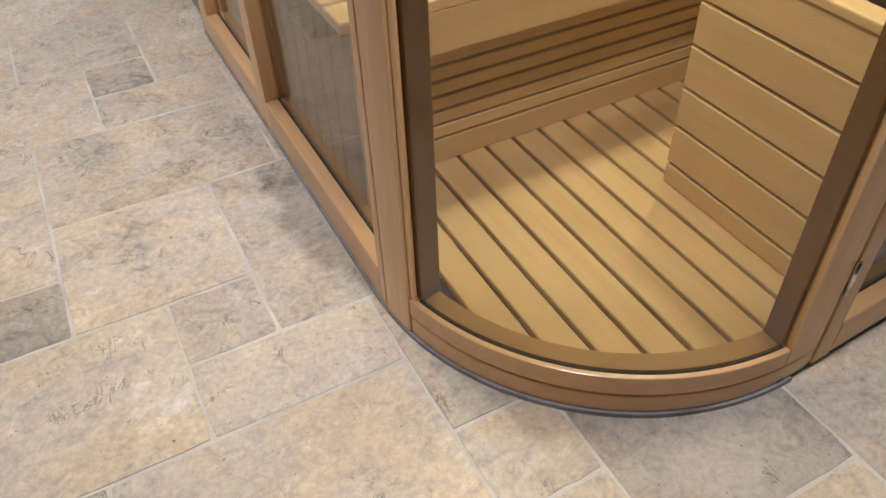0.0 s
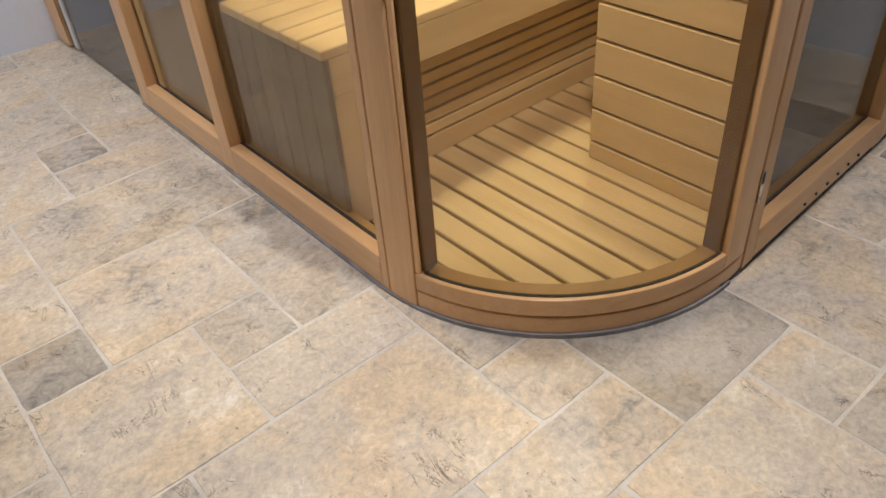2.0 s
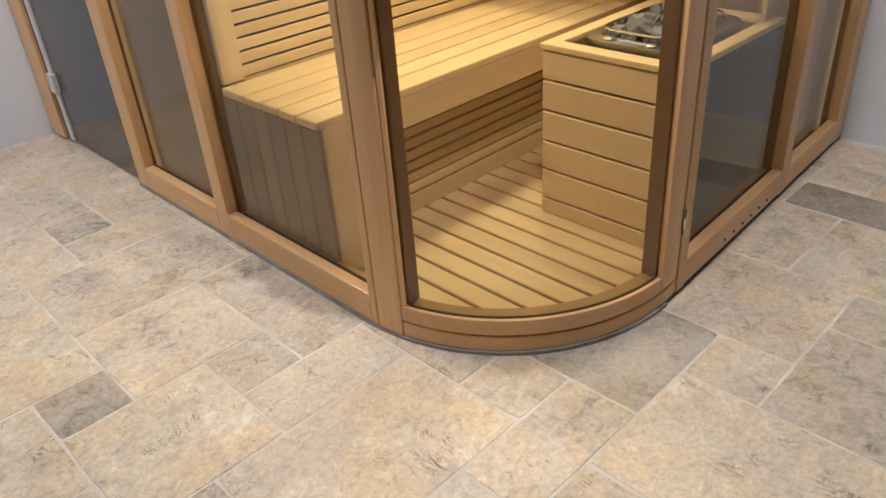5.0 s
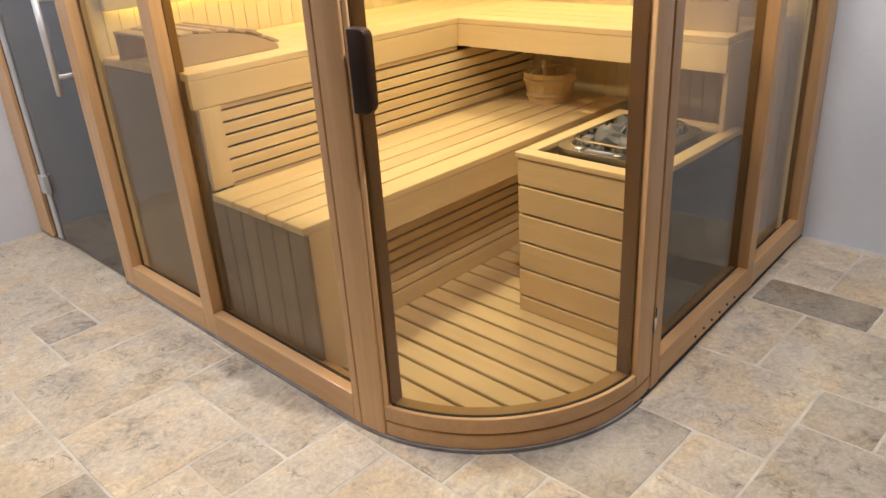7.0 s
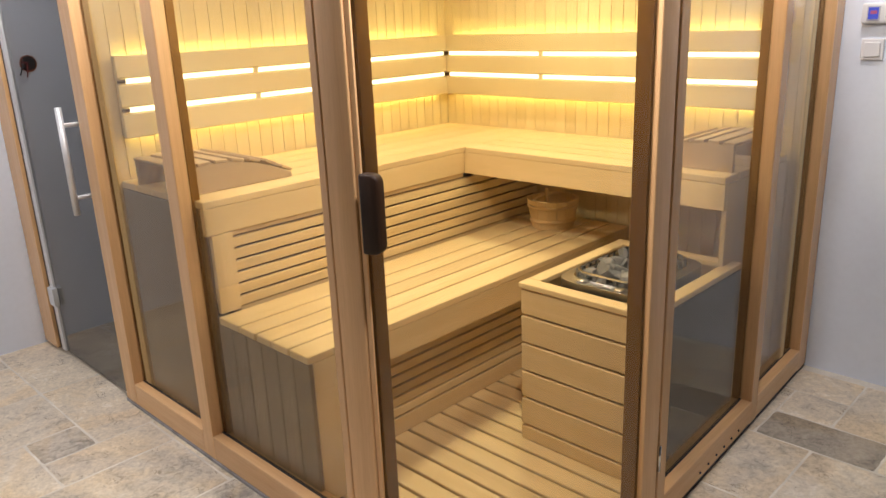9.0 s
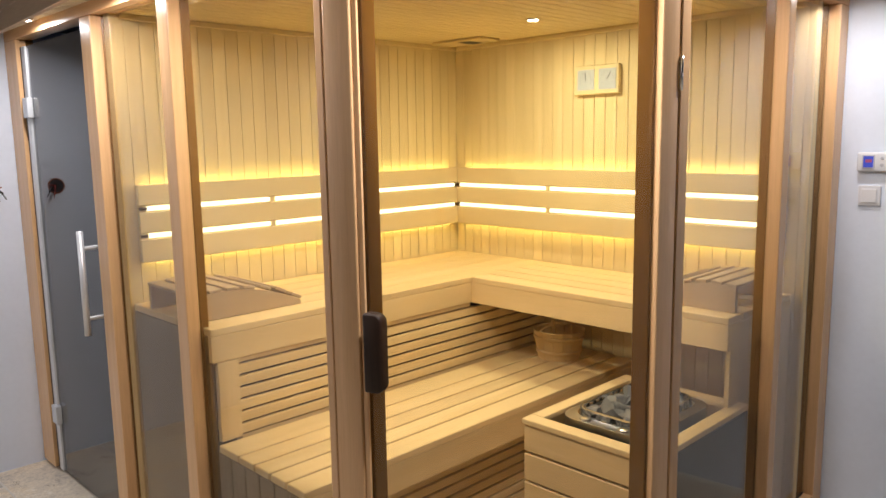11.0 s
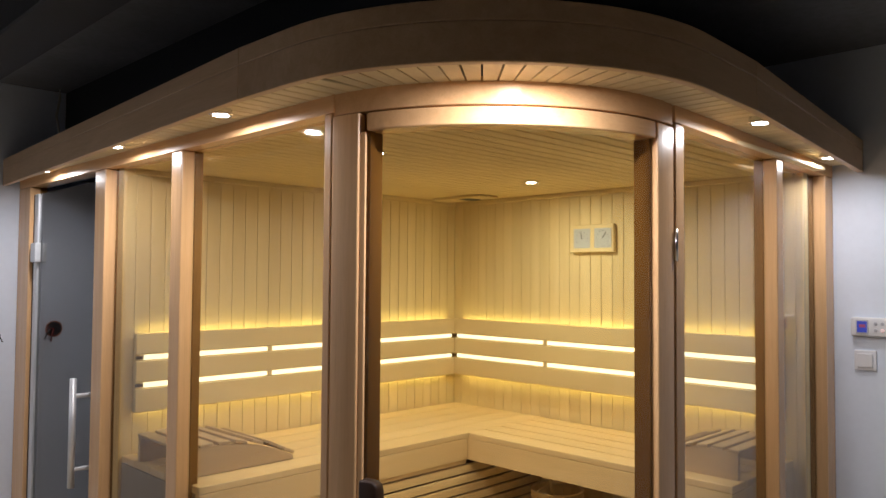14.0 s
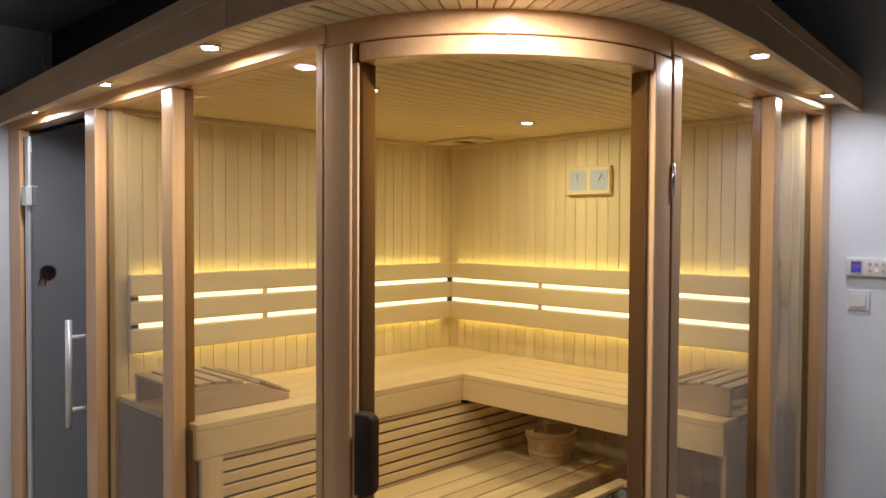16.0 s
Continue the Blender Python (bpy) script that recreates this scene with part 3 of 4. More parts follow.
for i in range(-2, 20):
    x0, x1 = 0.225 + P * (i - 1) + 0.006, 0.225 + P * i - 0.006
    xm = (x0 + x1) / 2
    if x0 < 0.08 or x1 > BACK_X + 0.002:
        continue
    d = xm - CX
    r = RO - 0.085
    y0 = CY - math.sqrt(r * r - d * d) if abs(d) < r and xm < CX else (0.02 if xm >= CX else CY)
    y0 = max(y0, 0.0)
    part("slat", box(x0, x1, y0, 1.28, 0.02, Z_DUCK, 0.003), bench_wood["y"], duck)
# no real layer: a dark sheet puts shade into the slat gaps
part("underlay", slab([(0.09, 1.27), (0.09, 0.54)] + [on_arc(RO - 0.085, p) for p in range(4, 92, 8)] + [(1.88, 0.03), (1.88, 1.27)], -0.001, 0.004), brown_void, duck, "added dark sheet for the shade between the slats")
for y in (0.62, 1.1):
    part("bearer", box(0.1, BACK_X - 0.01, y, y + 0.04, 0.0045, 0.0195), bench_wood["x"], duck)

# ---- lower bench ----
lower = thing("lower_bench", "pale wooden lower sauna bench with slatted front", "bench")
LB_Z, LB_Y0, LB_Y1, LB_X0 = 0.575, 0.75, 1.28, 0.057
edges = [0.750, 0.855, 0.948, 1.040, 1.138, 1.272]
for a, b in zip(edges, edges[1:]):
    part("seat_slat", box(LB_X0, BACK_X - 0.004, a + 0.005, b - 0.005, LB_Z - 0.026, LB_Z, 0.003), bench_wood["x"], lower)
for i in range(4):
    a = 1.282 + 0.135 * i
    part("seat_slat", box(LB_X0 + 0.1, BACK_X - 0.004, a + 0.004, a + 0.126, LB_Z - 0.026, LB_Z, 0.003), bench_wood["x"], lower)
# added dark sheet, so the gaps between seat slats read as shaded
part("seat_void", box(LB_X0 + 0.03, BACK_X - 0.01, LB_Y0 + 0.03, BACK_Y - 0.03, LB_Z - 0.06, LB_Z - 0.05), brown_void, lower, "dark sheet for the shade below the slats")
part("front_fascia", box(LB_X0 + 0.0195, BACK_X - 0.004, LB_Y0 + 0.0055, LB_Y0 + 0.027, 0.448, LB_Z - 0.0265, 0.001), bench_wood["x"], lower)
FRONT_Y = 0.893
for i in range(9):
    z1 = 0.456 - 0.0425 * i
    part("front_slat", box(LB_X0 + 0.142, BACK_X - 0.004, FRONT_Y, FRONT_Y + 0.018, z1 - 0.034 if i < 8 else Z_DUCK + 0.001, z1, 0.002), bench_wood["x"], lower)
part("corner_post", box(LB_X0 + 0.019, LB_X0 + 0.140, LB_Y0 + 0.0055, LB_Y0 + 0.024, Z_DUCK + 0.001, 0.4475, 0.001), bench_wood["z"], lower)
part("corner_return", box(LB_X0 + 0.122, LB_X0 + 0.140, LB_Y0 + 0.0245, FRONT_Y + 0.02, Z_DUCK + 0.001, 0.4475, 0.001), bench_wood["z"], lower)
# dark sheet in place of the shade behind the front slats
part("backing", box(LB_X0 + 0.07, BACK_X - 0.004, FRONT_Y + 0.038, FRONT_Y + 0.044, Z_DUCK + 0.001, 0.44), brown_void, lower, "dark sheet for the shade behind the slats")
for i in range(6):
    a = LB_Y0 + 0.004 + 0.088 * i
    part("end_board", box(LB_X0 + 0.002, LB_X0 + 0.018, a, a + 0.083, Z_DUCK + 0.001, LB_Z - 0.028, 0.002), end_wood, lower, "upright end board, brown from shade put into the colour")
# dark sheet that paints the shade between the end boards
part("end_backing", box(LB_X0 + 0.02, LB_X0 + 0.028, LB_Y0 + 0.006, LB_Y1, Z_DUCK + 0.001, LB_Z - 0.03), brown_void, lower, "dark sheet for the shade behind the boards")

# ---- upper bench ----
upper = thing("upper_bench", "pale wooden L-shaped upper sauna bench", "bench")
UB_Z, UB_Y, UB_X = 0.981, 1.278, 1.343
n = 5
w = (BACK_Y - 0.004 - UB_Y) / n
for i in range(n):
    part("seat_slat", box(LB_X0, BACK_X - 0.004, UB_Y + w * i + (0.003 if i else 0.0), UB_Y + w * (i + 1) - 0.003, UB_Z - 0.026, UB_Z, 0.003), bench_wood["x"], upper)
w = (BACK_X - 0.004 - UB_X) / n
for i in range(n):
    part("seat_slat", box(UB_X + w * i + (0.007 if i else 0.0), UB_X + w * (i + 1) - 0.007, 0.07, UB_Y - 0.003, UB_Z - 0.026, UB_Z, 0.003), bench_wood["y"], upper)
part("front_fascia", box(LB_X0, UB_X, UB_Y - 0.0, UB_Y + 0.022, 0.862, UB_Z - 0.0265, 0.001), bench_wood["x"], upper)
part("front_fascia", box(UB_X, UB_X + 0.022, 0.07, UB_Y + 0.022, 0.862, UB_Z - 0.0265, 0.001), bench_wood["y"], upper)
part("end_panel", box(LB_X0, LB_X0 + 0.018, UB_Y + 0.024, BACK_Y - 0.004, Z_DUCK + 0.001, UB_Z - 0.028, 0.002), end_wood, upper, "end panel, brown from shade put into the colour")
part("end_post", box(LB_X0 + 0.019, 0.157, UB_Y, UB_Y + 0.022, LB_Z + 0.001, 0.860, 0.002), bench_wood["z"], upper)
for i in range(7):
    z1 = 0.836 - 0.0437 * i
    part("back_slat", box(0.159, BACK_X - 0.004, UB_Y + 0.008, UB_Y + 0.024, max(z1 - 0.035, LB_Z + 0.002), z1, 0.002), bench_wood["x"], upper)
part("back_slat", box(0.159, UB_X, UB_Y + 0.008, UB_Y + 0.024, 0.843, 0.860, 0.002), bench_wood["x"], upper)
# dark sheet giving the shade between the back slats
part("back_void", box(0.159, BACK_X - 0.004, UB_Y + 0.036, UB_Y + 0.044, LB_Z + 0.001, 0.86), brown_void, upper, "dark sheet for the shade behind the slats")
part("end_panel", box(UB_X + 0.024, BACK_X - 0.004, 0.07, 0.088, Z_DUCK + 0.001, UB_Z - 0.028, 0.002), bench_wood["z"], upper)

# ---- backrests with light strips ----
def backrest(wall):
    north = wall == "north"
    back = thing("backrest", "three pale backrest boards with glowing light strips between", "backrest", "wall backrests")

    def along(a0, a1, d0, d1, z0, z1, bevel=0.003):
        if north:
            return box(a0, a1, BACK_Y - d1, BACK_Y - d0, z0, z1, bevel)
        return box(BACK_X - d1, BACK_X - d0, a0, a1, z0, z1, bevel)

    a_lo, a_hi = (0.085, BACK_X - 0.045) if north else (0.12, BACK_Y - 0.045)
    joint = 0.681 if north else 1.234
    ax = "x" if north else "y"
    for z0, z1 in ((1.367, 1.447), (1.260, 1.341), (1.144, 1.234)):
        part("board", along(a_lo, a_hi, 0.034, 0.052, z0, z1), pale[ax], back)
    for z0, z1 in ((1.342, 1.366), (1.235, 1.259)):
        for a0, a1 in ((a_lo + 0.035, joint - 0.012), (joint + 0.012, a_hi - 0.02)):
            part("light_strip", along(a0, a1, 0.036, 0.044, z0 + 0.003, z1 - 0.003, 0), led_front, back, "glowing warm light strip")
        for a0, a1 in ((a_lo + 0.004, a_lo + 0.033), (a_hi - 0.018, a_hi - 0.003)):
            part("end_clip", along(a0, a1, 0.038, 0.046, z0 + 0.006, z1 - 0.006, 0), brown_void, back, "dark strip end clip")
        part("spacer", along(joint - 0.011, joint + 0.011, 0.036, 0.048, z0, z1, 0), pale[ax], back)
    for z in (1.434, 1.147):
        part("glow_strip", along(a_lo + 0.03, a_hi - 0.03, 0.025, 0.033, z, z + 0.010, 0), led_back, back, "hidden golden light strip")
    for a in (a_lo + 0.01, joint, a_hi - 0.03):
        part("batten", along(a, a + 0.02, 0.0, 0.0245, 1.146, 1.445), pale["z"], back)
    return back


backrest("north"), backrest("east")

# ---- heater and its guard ----
GX0, GX1, GY0, GY1, GZ = 0.807, 1.45, 0.035, 0.534, 0.655
guard = thing("heater_guard", "pale wooden board guard boxed around the sauna heater", "guard")
zs = [0.046, 0.106, 0.216, 0.322, 0.430, 0.535, 0.634]
for a, b in zip(zs, zs[1:]):
    part("guard_board", box(GX0, GX0 + 0.018, GY0, GY1, a + (0.004 if a > 0.05 else 0), b - 0.004, 0.003), bench_wood["y"], guard)
    part("guard_board", box(GX0 + 0.019, GX1, GY1 - 0.018, GY1, a + (0.004 if a > 0.05 else 0), b - 0.004, 0.003), bench_wood["x"], guard)
# pane side coloured dark grey, since hardly any light falls on it
part("guard_panel", box(GX0 + 0.019, GX1, GY0, GY0 + 0.016, 0.046, 0.632, 0.002), unlit_board, guard, "guard side behind the pane, dark grey for lack of light")
# dark sheet painted for shade in the guard's board gaps
part("guard_void", box(GX0 + 0.03, GX0 + 0.036, GY0 + 0.02, GY1 - 0.03, 0.046, 0.63), brown_void, guard, "dark sheet for the shade behind the boards")
for name, q in (("top_frame", (GX0 - 0.006, GX0 + 0.05, GY0, GY1 + 0.006)), ("top_frame", (GX1 - 0.045, GX1 + 0.006, GY0, GY1 + 0.006))):
    part(name, box(*q, 0.634, GZ, 0.004, 2), bench_wood["y"], guard)
for q in ((GX0 + 0.0505, GX1 - 0.0455, GY1 - 0.045, GY1 + 0.006), (GX0 + 0.0505, GX1 - 0.0455, GY0, GY0 + 0.05)):
    part("top_frame", box(*q, 0.634, GZ, 0.004, 2), bench_wood["x"], guard)

heater = thing("sauna_heater", "stainless steel sauna heater filled with grey stones", "heater")
HX0, HX1, HY0, HY1 = GX0 + 0.085, GX1 - 0.09, GY0 + 0.085, GY1 - 0.075


def round_rect(x0, x1, y0, y1, r, n=6):
    pts = []
    for cx, cy, a in ((x1 - r, y1 - r, 0), (x0 + r, y1 - r, 90), (x0 + r, y0 + r, 180), (x1 - r, y0 + r, 270)):
        for i in range(n + 1):
            t = radians(a + 90 * i / n)
            pts.append((cx + r * math.cos(t), cy + r * math.sin(t)))
    return pts


def ring(outer, inner, z0, z1):
    bm = bmesh.new()
    n = len(outer)
    o0, o1 = [bm.verts.new((*p, z0)) for p in outer], [bm.verts.new((*p, z1)) for p in outer]
    i0, i1 = [bm.verts.new((*p, z0)) for p in inner], [bm.verts.new((*p, z1)) for p in inner]
    for k in range(n):
        j = (k + 1) % n
        for a, b in ((o0, o1), (o1, i1), (i1, i0), (i0, o0)):
            bm.faces.new((a[k], a[j], b[j], b[k]))
    bmesh.ops.recalc_face_normals(bm, faces=bm.faces)
    return bm


part("body", slab(round_rect(HX0 + 0.01, HX1 - 0.01, HY0 + 0.01, HY1 - 0.01, 0.06), 0.06, 0.58), dark_steel, heater, "dark steel body")
part("rim", ring(round_rect(HX0, HX1, HY0, HY1, 0.07), round_rect(HX0 + 0.055, HX1 - 0.05, HY0 + 0.05, HY1 - 0.05, 0.05), 0.60, 0.664), steel, heater, "polished steel rim")
for z0, z1, inset in ((0.6645, 0.669, 0.034), (0.685, 0.691, 0.044)):
    part("collar_band", ring(round_rect(HX0 + inset, HX1 - inset, HY0 + inset, HY1 - inset, 0.06), round_rect(HX0 + inset + 0.006, HX1 - inset - 0.006, HY0 + inset + 0.006, HY1 - inset - 0.006, 0.055), z0, z1), chrome, heater, "bright steel band")


def loop_point(loop, u):
    """A place along a closed loop, u from 0 to 1 of its length, with its direction."""
    n = len(loop)
    seg = [math.dist(loop[k], loop[(k + 1) % n]) for k in range(n)]
    d = u * sum(seg)
    for k in range(n):
        if d <= seg[k]:
            (xa, ya), (xb, yb) = loop[k], loop[(k + 1) % n]
            t = d / max(seg[k], 1e-9)
            return xa + (xb - xa) * t, ya + (yb - ya) * t, math.degrees(math.atan2(yb - ya, xb - xa))
        d -= seg[k]
    return (*loop[0], 0.0)


collar = round_rect(HX0 + 0.042, HX1 - 0.042, HY0 + 0.042, HY1 - 0.042, 0.058)
for k in range(30):
    lx, ly, la = loop_point(collar, (k + 0.5) / 30)
    part("collar_bar", box(-0.007, 0.007, -0.002, 0.002, 0.668, 0.6855, m=pose(lx, ly, 0, 0, 0, la)), dark_steel, heater)
for y in (HY0 + 0.09, HY0 + 0.24):
    part("knob", lathe([(0.0, 0.672), (0.017, 0.672), (0.021, 0.669), (0.021, 0.664)], 20, pose(HX0 + 0.028, y, 0)), steel, heater, "flat round steel cap", True)
rnd = random.Random(4)


def rock(x, y, z, s):
    """A broken stone: the hull of a few scattered points."""
    bm = bmesh.new()
    sc = Vector((rnd.uniform(0.9, 1.3), rnd.uniform(0.7, 1.0), rnd.uniform(0.45, 0.75)))
    q = Euler((rnd.uniform(-0.7, 0.7), rnd.uniform(-0.7, 0.7), rnd.random() * 6)).to_matrix()
    for _ in range(13):
        v = Vector((rnd.gauss(0, 1), rnd.gauss(0, 1), rnd.gauss(0, 1))).normalized() * s * rnd.uniform(0.85, 1.1)
        bm.verts.new(q @ Vector((v.x * sc.x, v.y * sc.y, v.z * sc.z)) + Vector((x, y, z)))
    hull = bmesh.ops.convex_hull(bm, input=bm.verts)
    bmesh.ops.delete(bm, geom=[v for v in hull["geom_interior"] if isinstance(v, bmesh.types.BMVert)], context="VERTS")
    bmesh.ops.recalc_face_normals(bm, faces=bm.faces)
    bmesh.ops.bevel(bm, geom=list(bm.edges), offset=s * 0.05, segments=1, affect="EDGES")
    return bm


nx, ny = 7, 5
for layer in range(2):
    for i in range(nx):
        for j in range(ny):
            if layer and rnd.random() < 0.3:
                continue
            x = HX0 + 0.07 + (HX1 - HX0 - 0.14) * (i + rnd.uniform(0.15, 0.85)) / nx
            y = HY0 + 0.07 + (HY1 - HY0 - 0.14) * (j + rnd.uniform(0.15, 0.85)) / ny
            part("stone", rock(x, y, 0.643 + 0.038 * layer + rnd.uniform(-0.010, 0.012), rnd.uniform(0.030, 0.048)), stone, heater)

# ---- bucket with ladle ----
bucket = thing("bucket", "pale wooden stave bucket with a ladle on the lower bench", "bucket")
BX, BY = 1.70, 1.05
nst = 16
for i in range(nst):
    a0, a1 = 2 * math.pi * (i + 0.02) / nst, 2 * math.pi * (i + 0.98) / nst
    bm = bmesh.new()
    vs = []
    for z, r in ((LB_Z + 0.001, 0.098), (LB_Z + 0.135, 0.122)):
        for rr in (r, r - 0.014):
            for a in (a0, a1):
                vs.append(bm.verts.new((BX + rr * math.cos(a), BY + rr * math.sin(a), z)))
    for q in ((0, 1, 3, 2), (4, 5, 7, 6), (0, 1, 5, 4), (2, 3, 7, 6), (0, 2, 6, 4), (1, 3, 7, 5)):
        bm.faces.new([vs[k] for k in q])
    bmesh.ops.recalc_face_normals(bm, faces=bm.faces)
    part("stave", bm, bench_wood["z"], bucket)
for z, r in ((LB_Z + 0.028, 0.1035), (LB_Z + 0.095, 0.1155)):
    part("hoop", lathe([(r, z), (r + 0.004, z), (r + 0.006, z + 0.018), (r + 0.002, z + 0.018), (r, z)], 32, pose(BX, BY, 0)), bench_wood["x"], bucket, "", True)
part("base", cyl(0.084, 0.087, LB_Z + 0.005, LB_Z + 0.02, 24, pose(BX, BY, 0)), bench_wood["x"], bucket)
part("handle", tube([(BX + 0.115 * math.cos(t), BY + 0.02 + 0.02 * math.sin(t), LB_Z + 0.13 + 0.012 * math.sin(t)) for t in [math.pi * k / 10 for k in range(11)]], 0.007), bench_wood["x"], bucket, "bent wooden handle", True)
ladle = thing("ladle", "wooden sauna ladle leaning in the bucket", "ladle")
part("stick", tube([(BX + 0.02, BY + 0.03, LB_Z + 0.04), (BX - 0.07, BY - 0.015, LB_Z + 0.19)], 0.009), bench_wood["z"], ladle, "", True)
part("cup", lathe([(0.0, 0.0), (0.028, 0.004), (0.035, 0.03), (0.031, 0.03), (0.025, 0.008), (0, 0.006)], 20, pose(BX + 0.02, BY + 0.03, LB_Z + 0.022)), bench_wood["x"], ladle, "", True)

# ---- headrests ----
def headrest(m):
    hr = thing("headrest", "curved slatted wooden headrest lying on the upper bench", "headrest", "bench headrests")
    prof = [(0.0, 0.092), (0.10, 0.098), (0.20, 0.092), (0.30, 0.072), (0.38, 0.044), (0.44, 0.015)]
    for s0 in (0.0, 0.34):
        bm = bmesh.new()
        lo = [bm.verts.new((x, s, 0.001)) for s in (s0, s0 + 0.018) for x, _ in prof]
        hi = [bm.verts.new((x, s, z)) for s in (s0, s0 + 0.018) for x, z in prof]
        k = len(prof)
        for i in range(k - 1):
            bm.faces.new((lo[i], lo[i + 1], hi[i + 1], hi[i]))
            bm.faces.new((lo[k + i], lo[k + i + 1], hi[k + i + 1], hi[k + i]))
            bm.faces.new((hi[i], hi[i + 1], hi[k + i + 1], hi[k + i]))
            bm.faces.new((lo[i], lo[i + 1], lo[k + i + 1], lo[k + i]))
        for i in (0, k - 1):
            bm.faces.new((lo[i], hi[i], hi[k + i], lo[k + i]))
        bmesh.ops.recalc_face_normals(bm, faces=bm.faces)
        part("side", bm, headrest_wood["x"], hr)
    for i in range(7):
        t = i / 6
        x = 0.01 + 0.40 * t
        j = min(int(t * 5), 4)
        x0, z0 = prof[j]
        x1, z1 = prof[j + 1]
        z = z0 + (z1 - z0) * (x - x0) / (x1 - x0)
        ang = math.degrees(math.atan2(z1 - z0, x1 - x0))
        part("slat", box(-0.024, 0.024, 0.0, 0.358, 0.0005, 0.012, 0.002, m=pose(x + 0.01, 0, z, 0, -ang, 0)), headrest_wood["y"], hr)
    hr.matrix_world = m
    return hr


headrest(pose(0.062, 1.40, UB_Z))
headrest(pose(1.42, 0.085, UB_Z, 0, 0, 90) @ pose(0, -0.36, 0) @ Matrix.Diagonal((0.84, 1.0, 1.0, 1.0)))

# ---- thermometer and hygrometer ----
gauge = thing("thermometer_hygrometer", "pale framed thermometer and hygrometer with two square dials", "gauge")
G0, G1, GZ0, GZ1 = 0.857, 1.093, 1.796, 1.927
part("frame", box(BACK_X - 0.026, BACK_X - 0.001, G0, G1, GZ0, GZ1, 0.004, 2), pale["y"], gauge)
for a in (0.869, 0.985):
    d = part("dial", box(BACK_X - 0.0285, BACK_X - 0.0262, a, a + 0.092, 1.816, 1.908), dial_face, gauge, "pale square dial")
    needle = part("needle", box(-0.0012, 0.0012, -0.0015, 0.0015, -0.004, 0.030, m=pose(BACK_X - 0.0295, a + 0.046, 1.862, 35 if a < 0.9 else -8)), ink, d, "thin black needle")
    for k in range(9):
        t = radians(-120 + 30 * k)
        part("tick", box(-0.0006, 0.0006, -0.001, 0.001, 0.030, 0.036, m=pose(BACK_X - 0.0291, a + 0.046, 1.862, math.degrees(t))), ink, d)

# ---- control panel and switch on the white wall ----
panel = thing("control_panel", "white sauna control panel with a blue lit display", "control panel")
part("housing", box(WALL_X - 0.028, WALL_X - 0.001, -0.235, -0.065, 1.452, 1.527, 0.008, 3), plastic, panel, "", True)
part("display_frame", box(WALL_X - 0.0305, WALL_X - 0.0275, -0.130, -0.085, 1.462, 1.517, 0.001), grey_plastic, panel)
part("display", box(WALL_X - 0.0325, WALL_X - 0.0302, -0.125, -0.090, 1.469, 1.512), screen_glow, panel, "glowing blue display")
part("display_mark", box(WALL_X - 0.034, WALL_X - 0.0327, -0.120, -0.098, 1.488, 1.500), screen_red, panel, "red lit bar")
for i in range(3):
    for j in range(2):
        part("button", cyl(0.007, 0.006, 0, 0.004, 14, pose(WALL_X - 0.0275, -0.155 - 0.024 * i, 1.478 + 0.026 * j, 0, -90)), button_glow if (i, j) == (1, 0) else grey_plastic, panel)
switch = thing("light_switch", "white plastic rocker light switch on the wall", "switch")
part("frame", box(WALL_X - 0.010, WALL_X - 0.001, -0.152, -0.072, 1.318, 1.397, 0.003, 2), plastic, switch)
part("rocker", box(WALL_X - 0.0165, WALL_X - 0.0095, -0.140, -0.084, 1.330, 1.385, 0.003, 2), plastic, switch)

# ---- open wall box with wires ----
wbox = thing("wall_box", "open round wall box with loose wires hanging out", "wall box")
part("cup", lathe([(0.036, 0.0), (0.040, 0.0), (0.040, 0.004), (0.034, 0.004), (0.034, -0.001), (0.036, 0.0)], 24, pose(-0.13, WALL_Y - 0.001, 1.40, 90)), plain("box_rim", (0.35, 0.12, 0.05), 0.6), wbox)
part("cavity", cyl(0.034, 0.034, 0.0, 0.002, 24, pose(-0.13, WALL_Y - 0.001, 1.40, 90)), black_wire, wbox, "dark inside of the box")
for i, (dx, dz, mt) in enumerate(((0.05, -0.02, black_wire), (0.03, -0.06, red_wire), (0.06, -0.05, black_wire), (0.045, 0.01, red_wire))):
    part("wire", tube([(-0.13, WALL_Y - 0.004, 1.40), (-0.13 + dx * 0.4, WALL_Y - 0.03, 1.405), (-0.13 + dx * 0.8, WALL_Y - 0.05, 1.40 + dz * 0.5), (-0.13 + dx, WALL_Y - 0.055, 1.40 + dz)], 0.003, 6), mt, wbox, "", True)

# ---- loose cable over the canopy ----
cable = thing("ceiling_cable", "pale loose cable hanging from the ceiling", "cable")
part("sheath", tube([(0.150, 2.97, 2.598), (0.150, 2.97, 2.58), (0.146, 2.96, 2.54), (0.130, 2.95, 2.46), (0.140, 2.94, 2.38), (0.155, 2.94, 2.30), (0.175, 2.94, SOFFIT + 0.036)], 0.006, 8), cable_white, cable, "", True)

# ---- recessed lamps ----
HANG = 2.122
SPOTS = [(-0.113, 0.865, HANG), (-0.105, 1.61, HANG), (-0.070, 2.47, HANG), (1.00, -0.172, HANG), (1.79, -0.100, HANG), (*on_arc(RO + 0.205, 50), SOFFIT + 0.005)]
INSIDE = [(1.433, 0.995, CEIL), (0.478, 0.895, CEIL)]
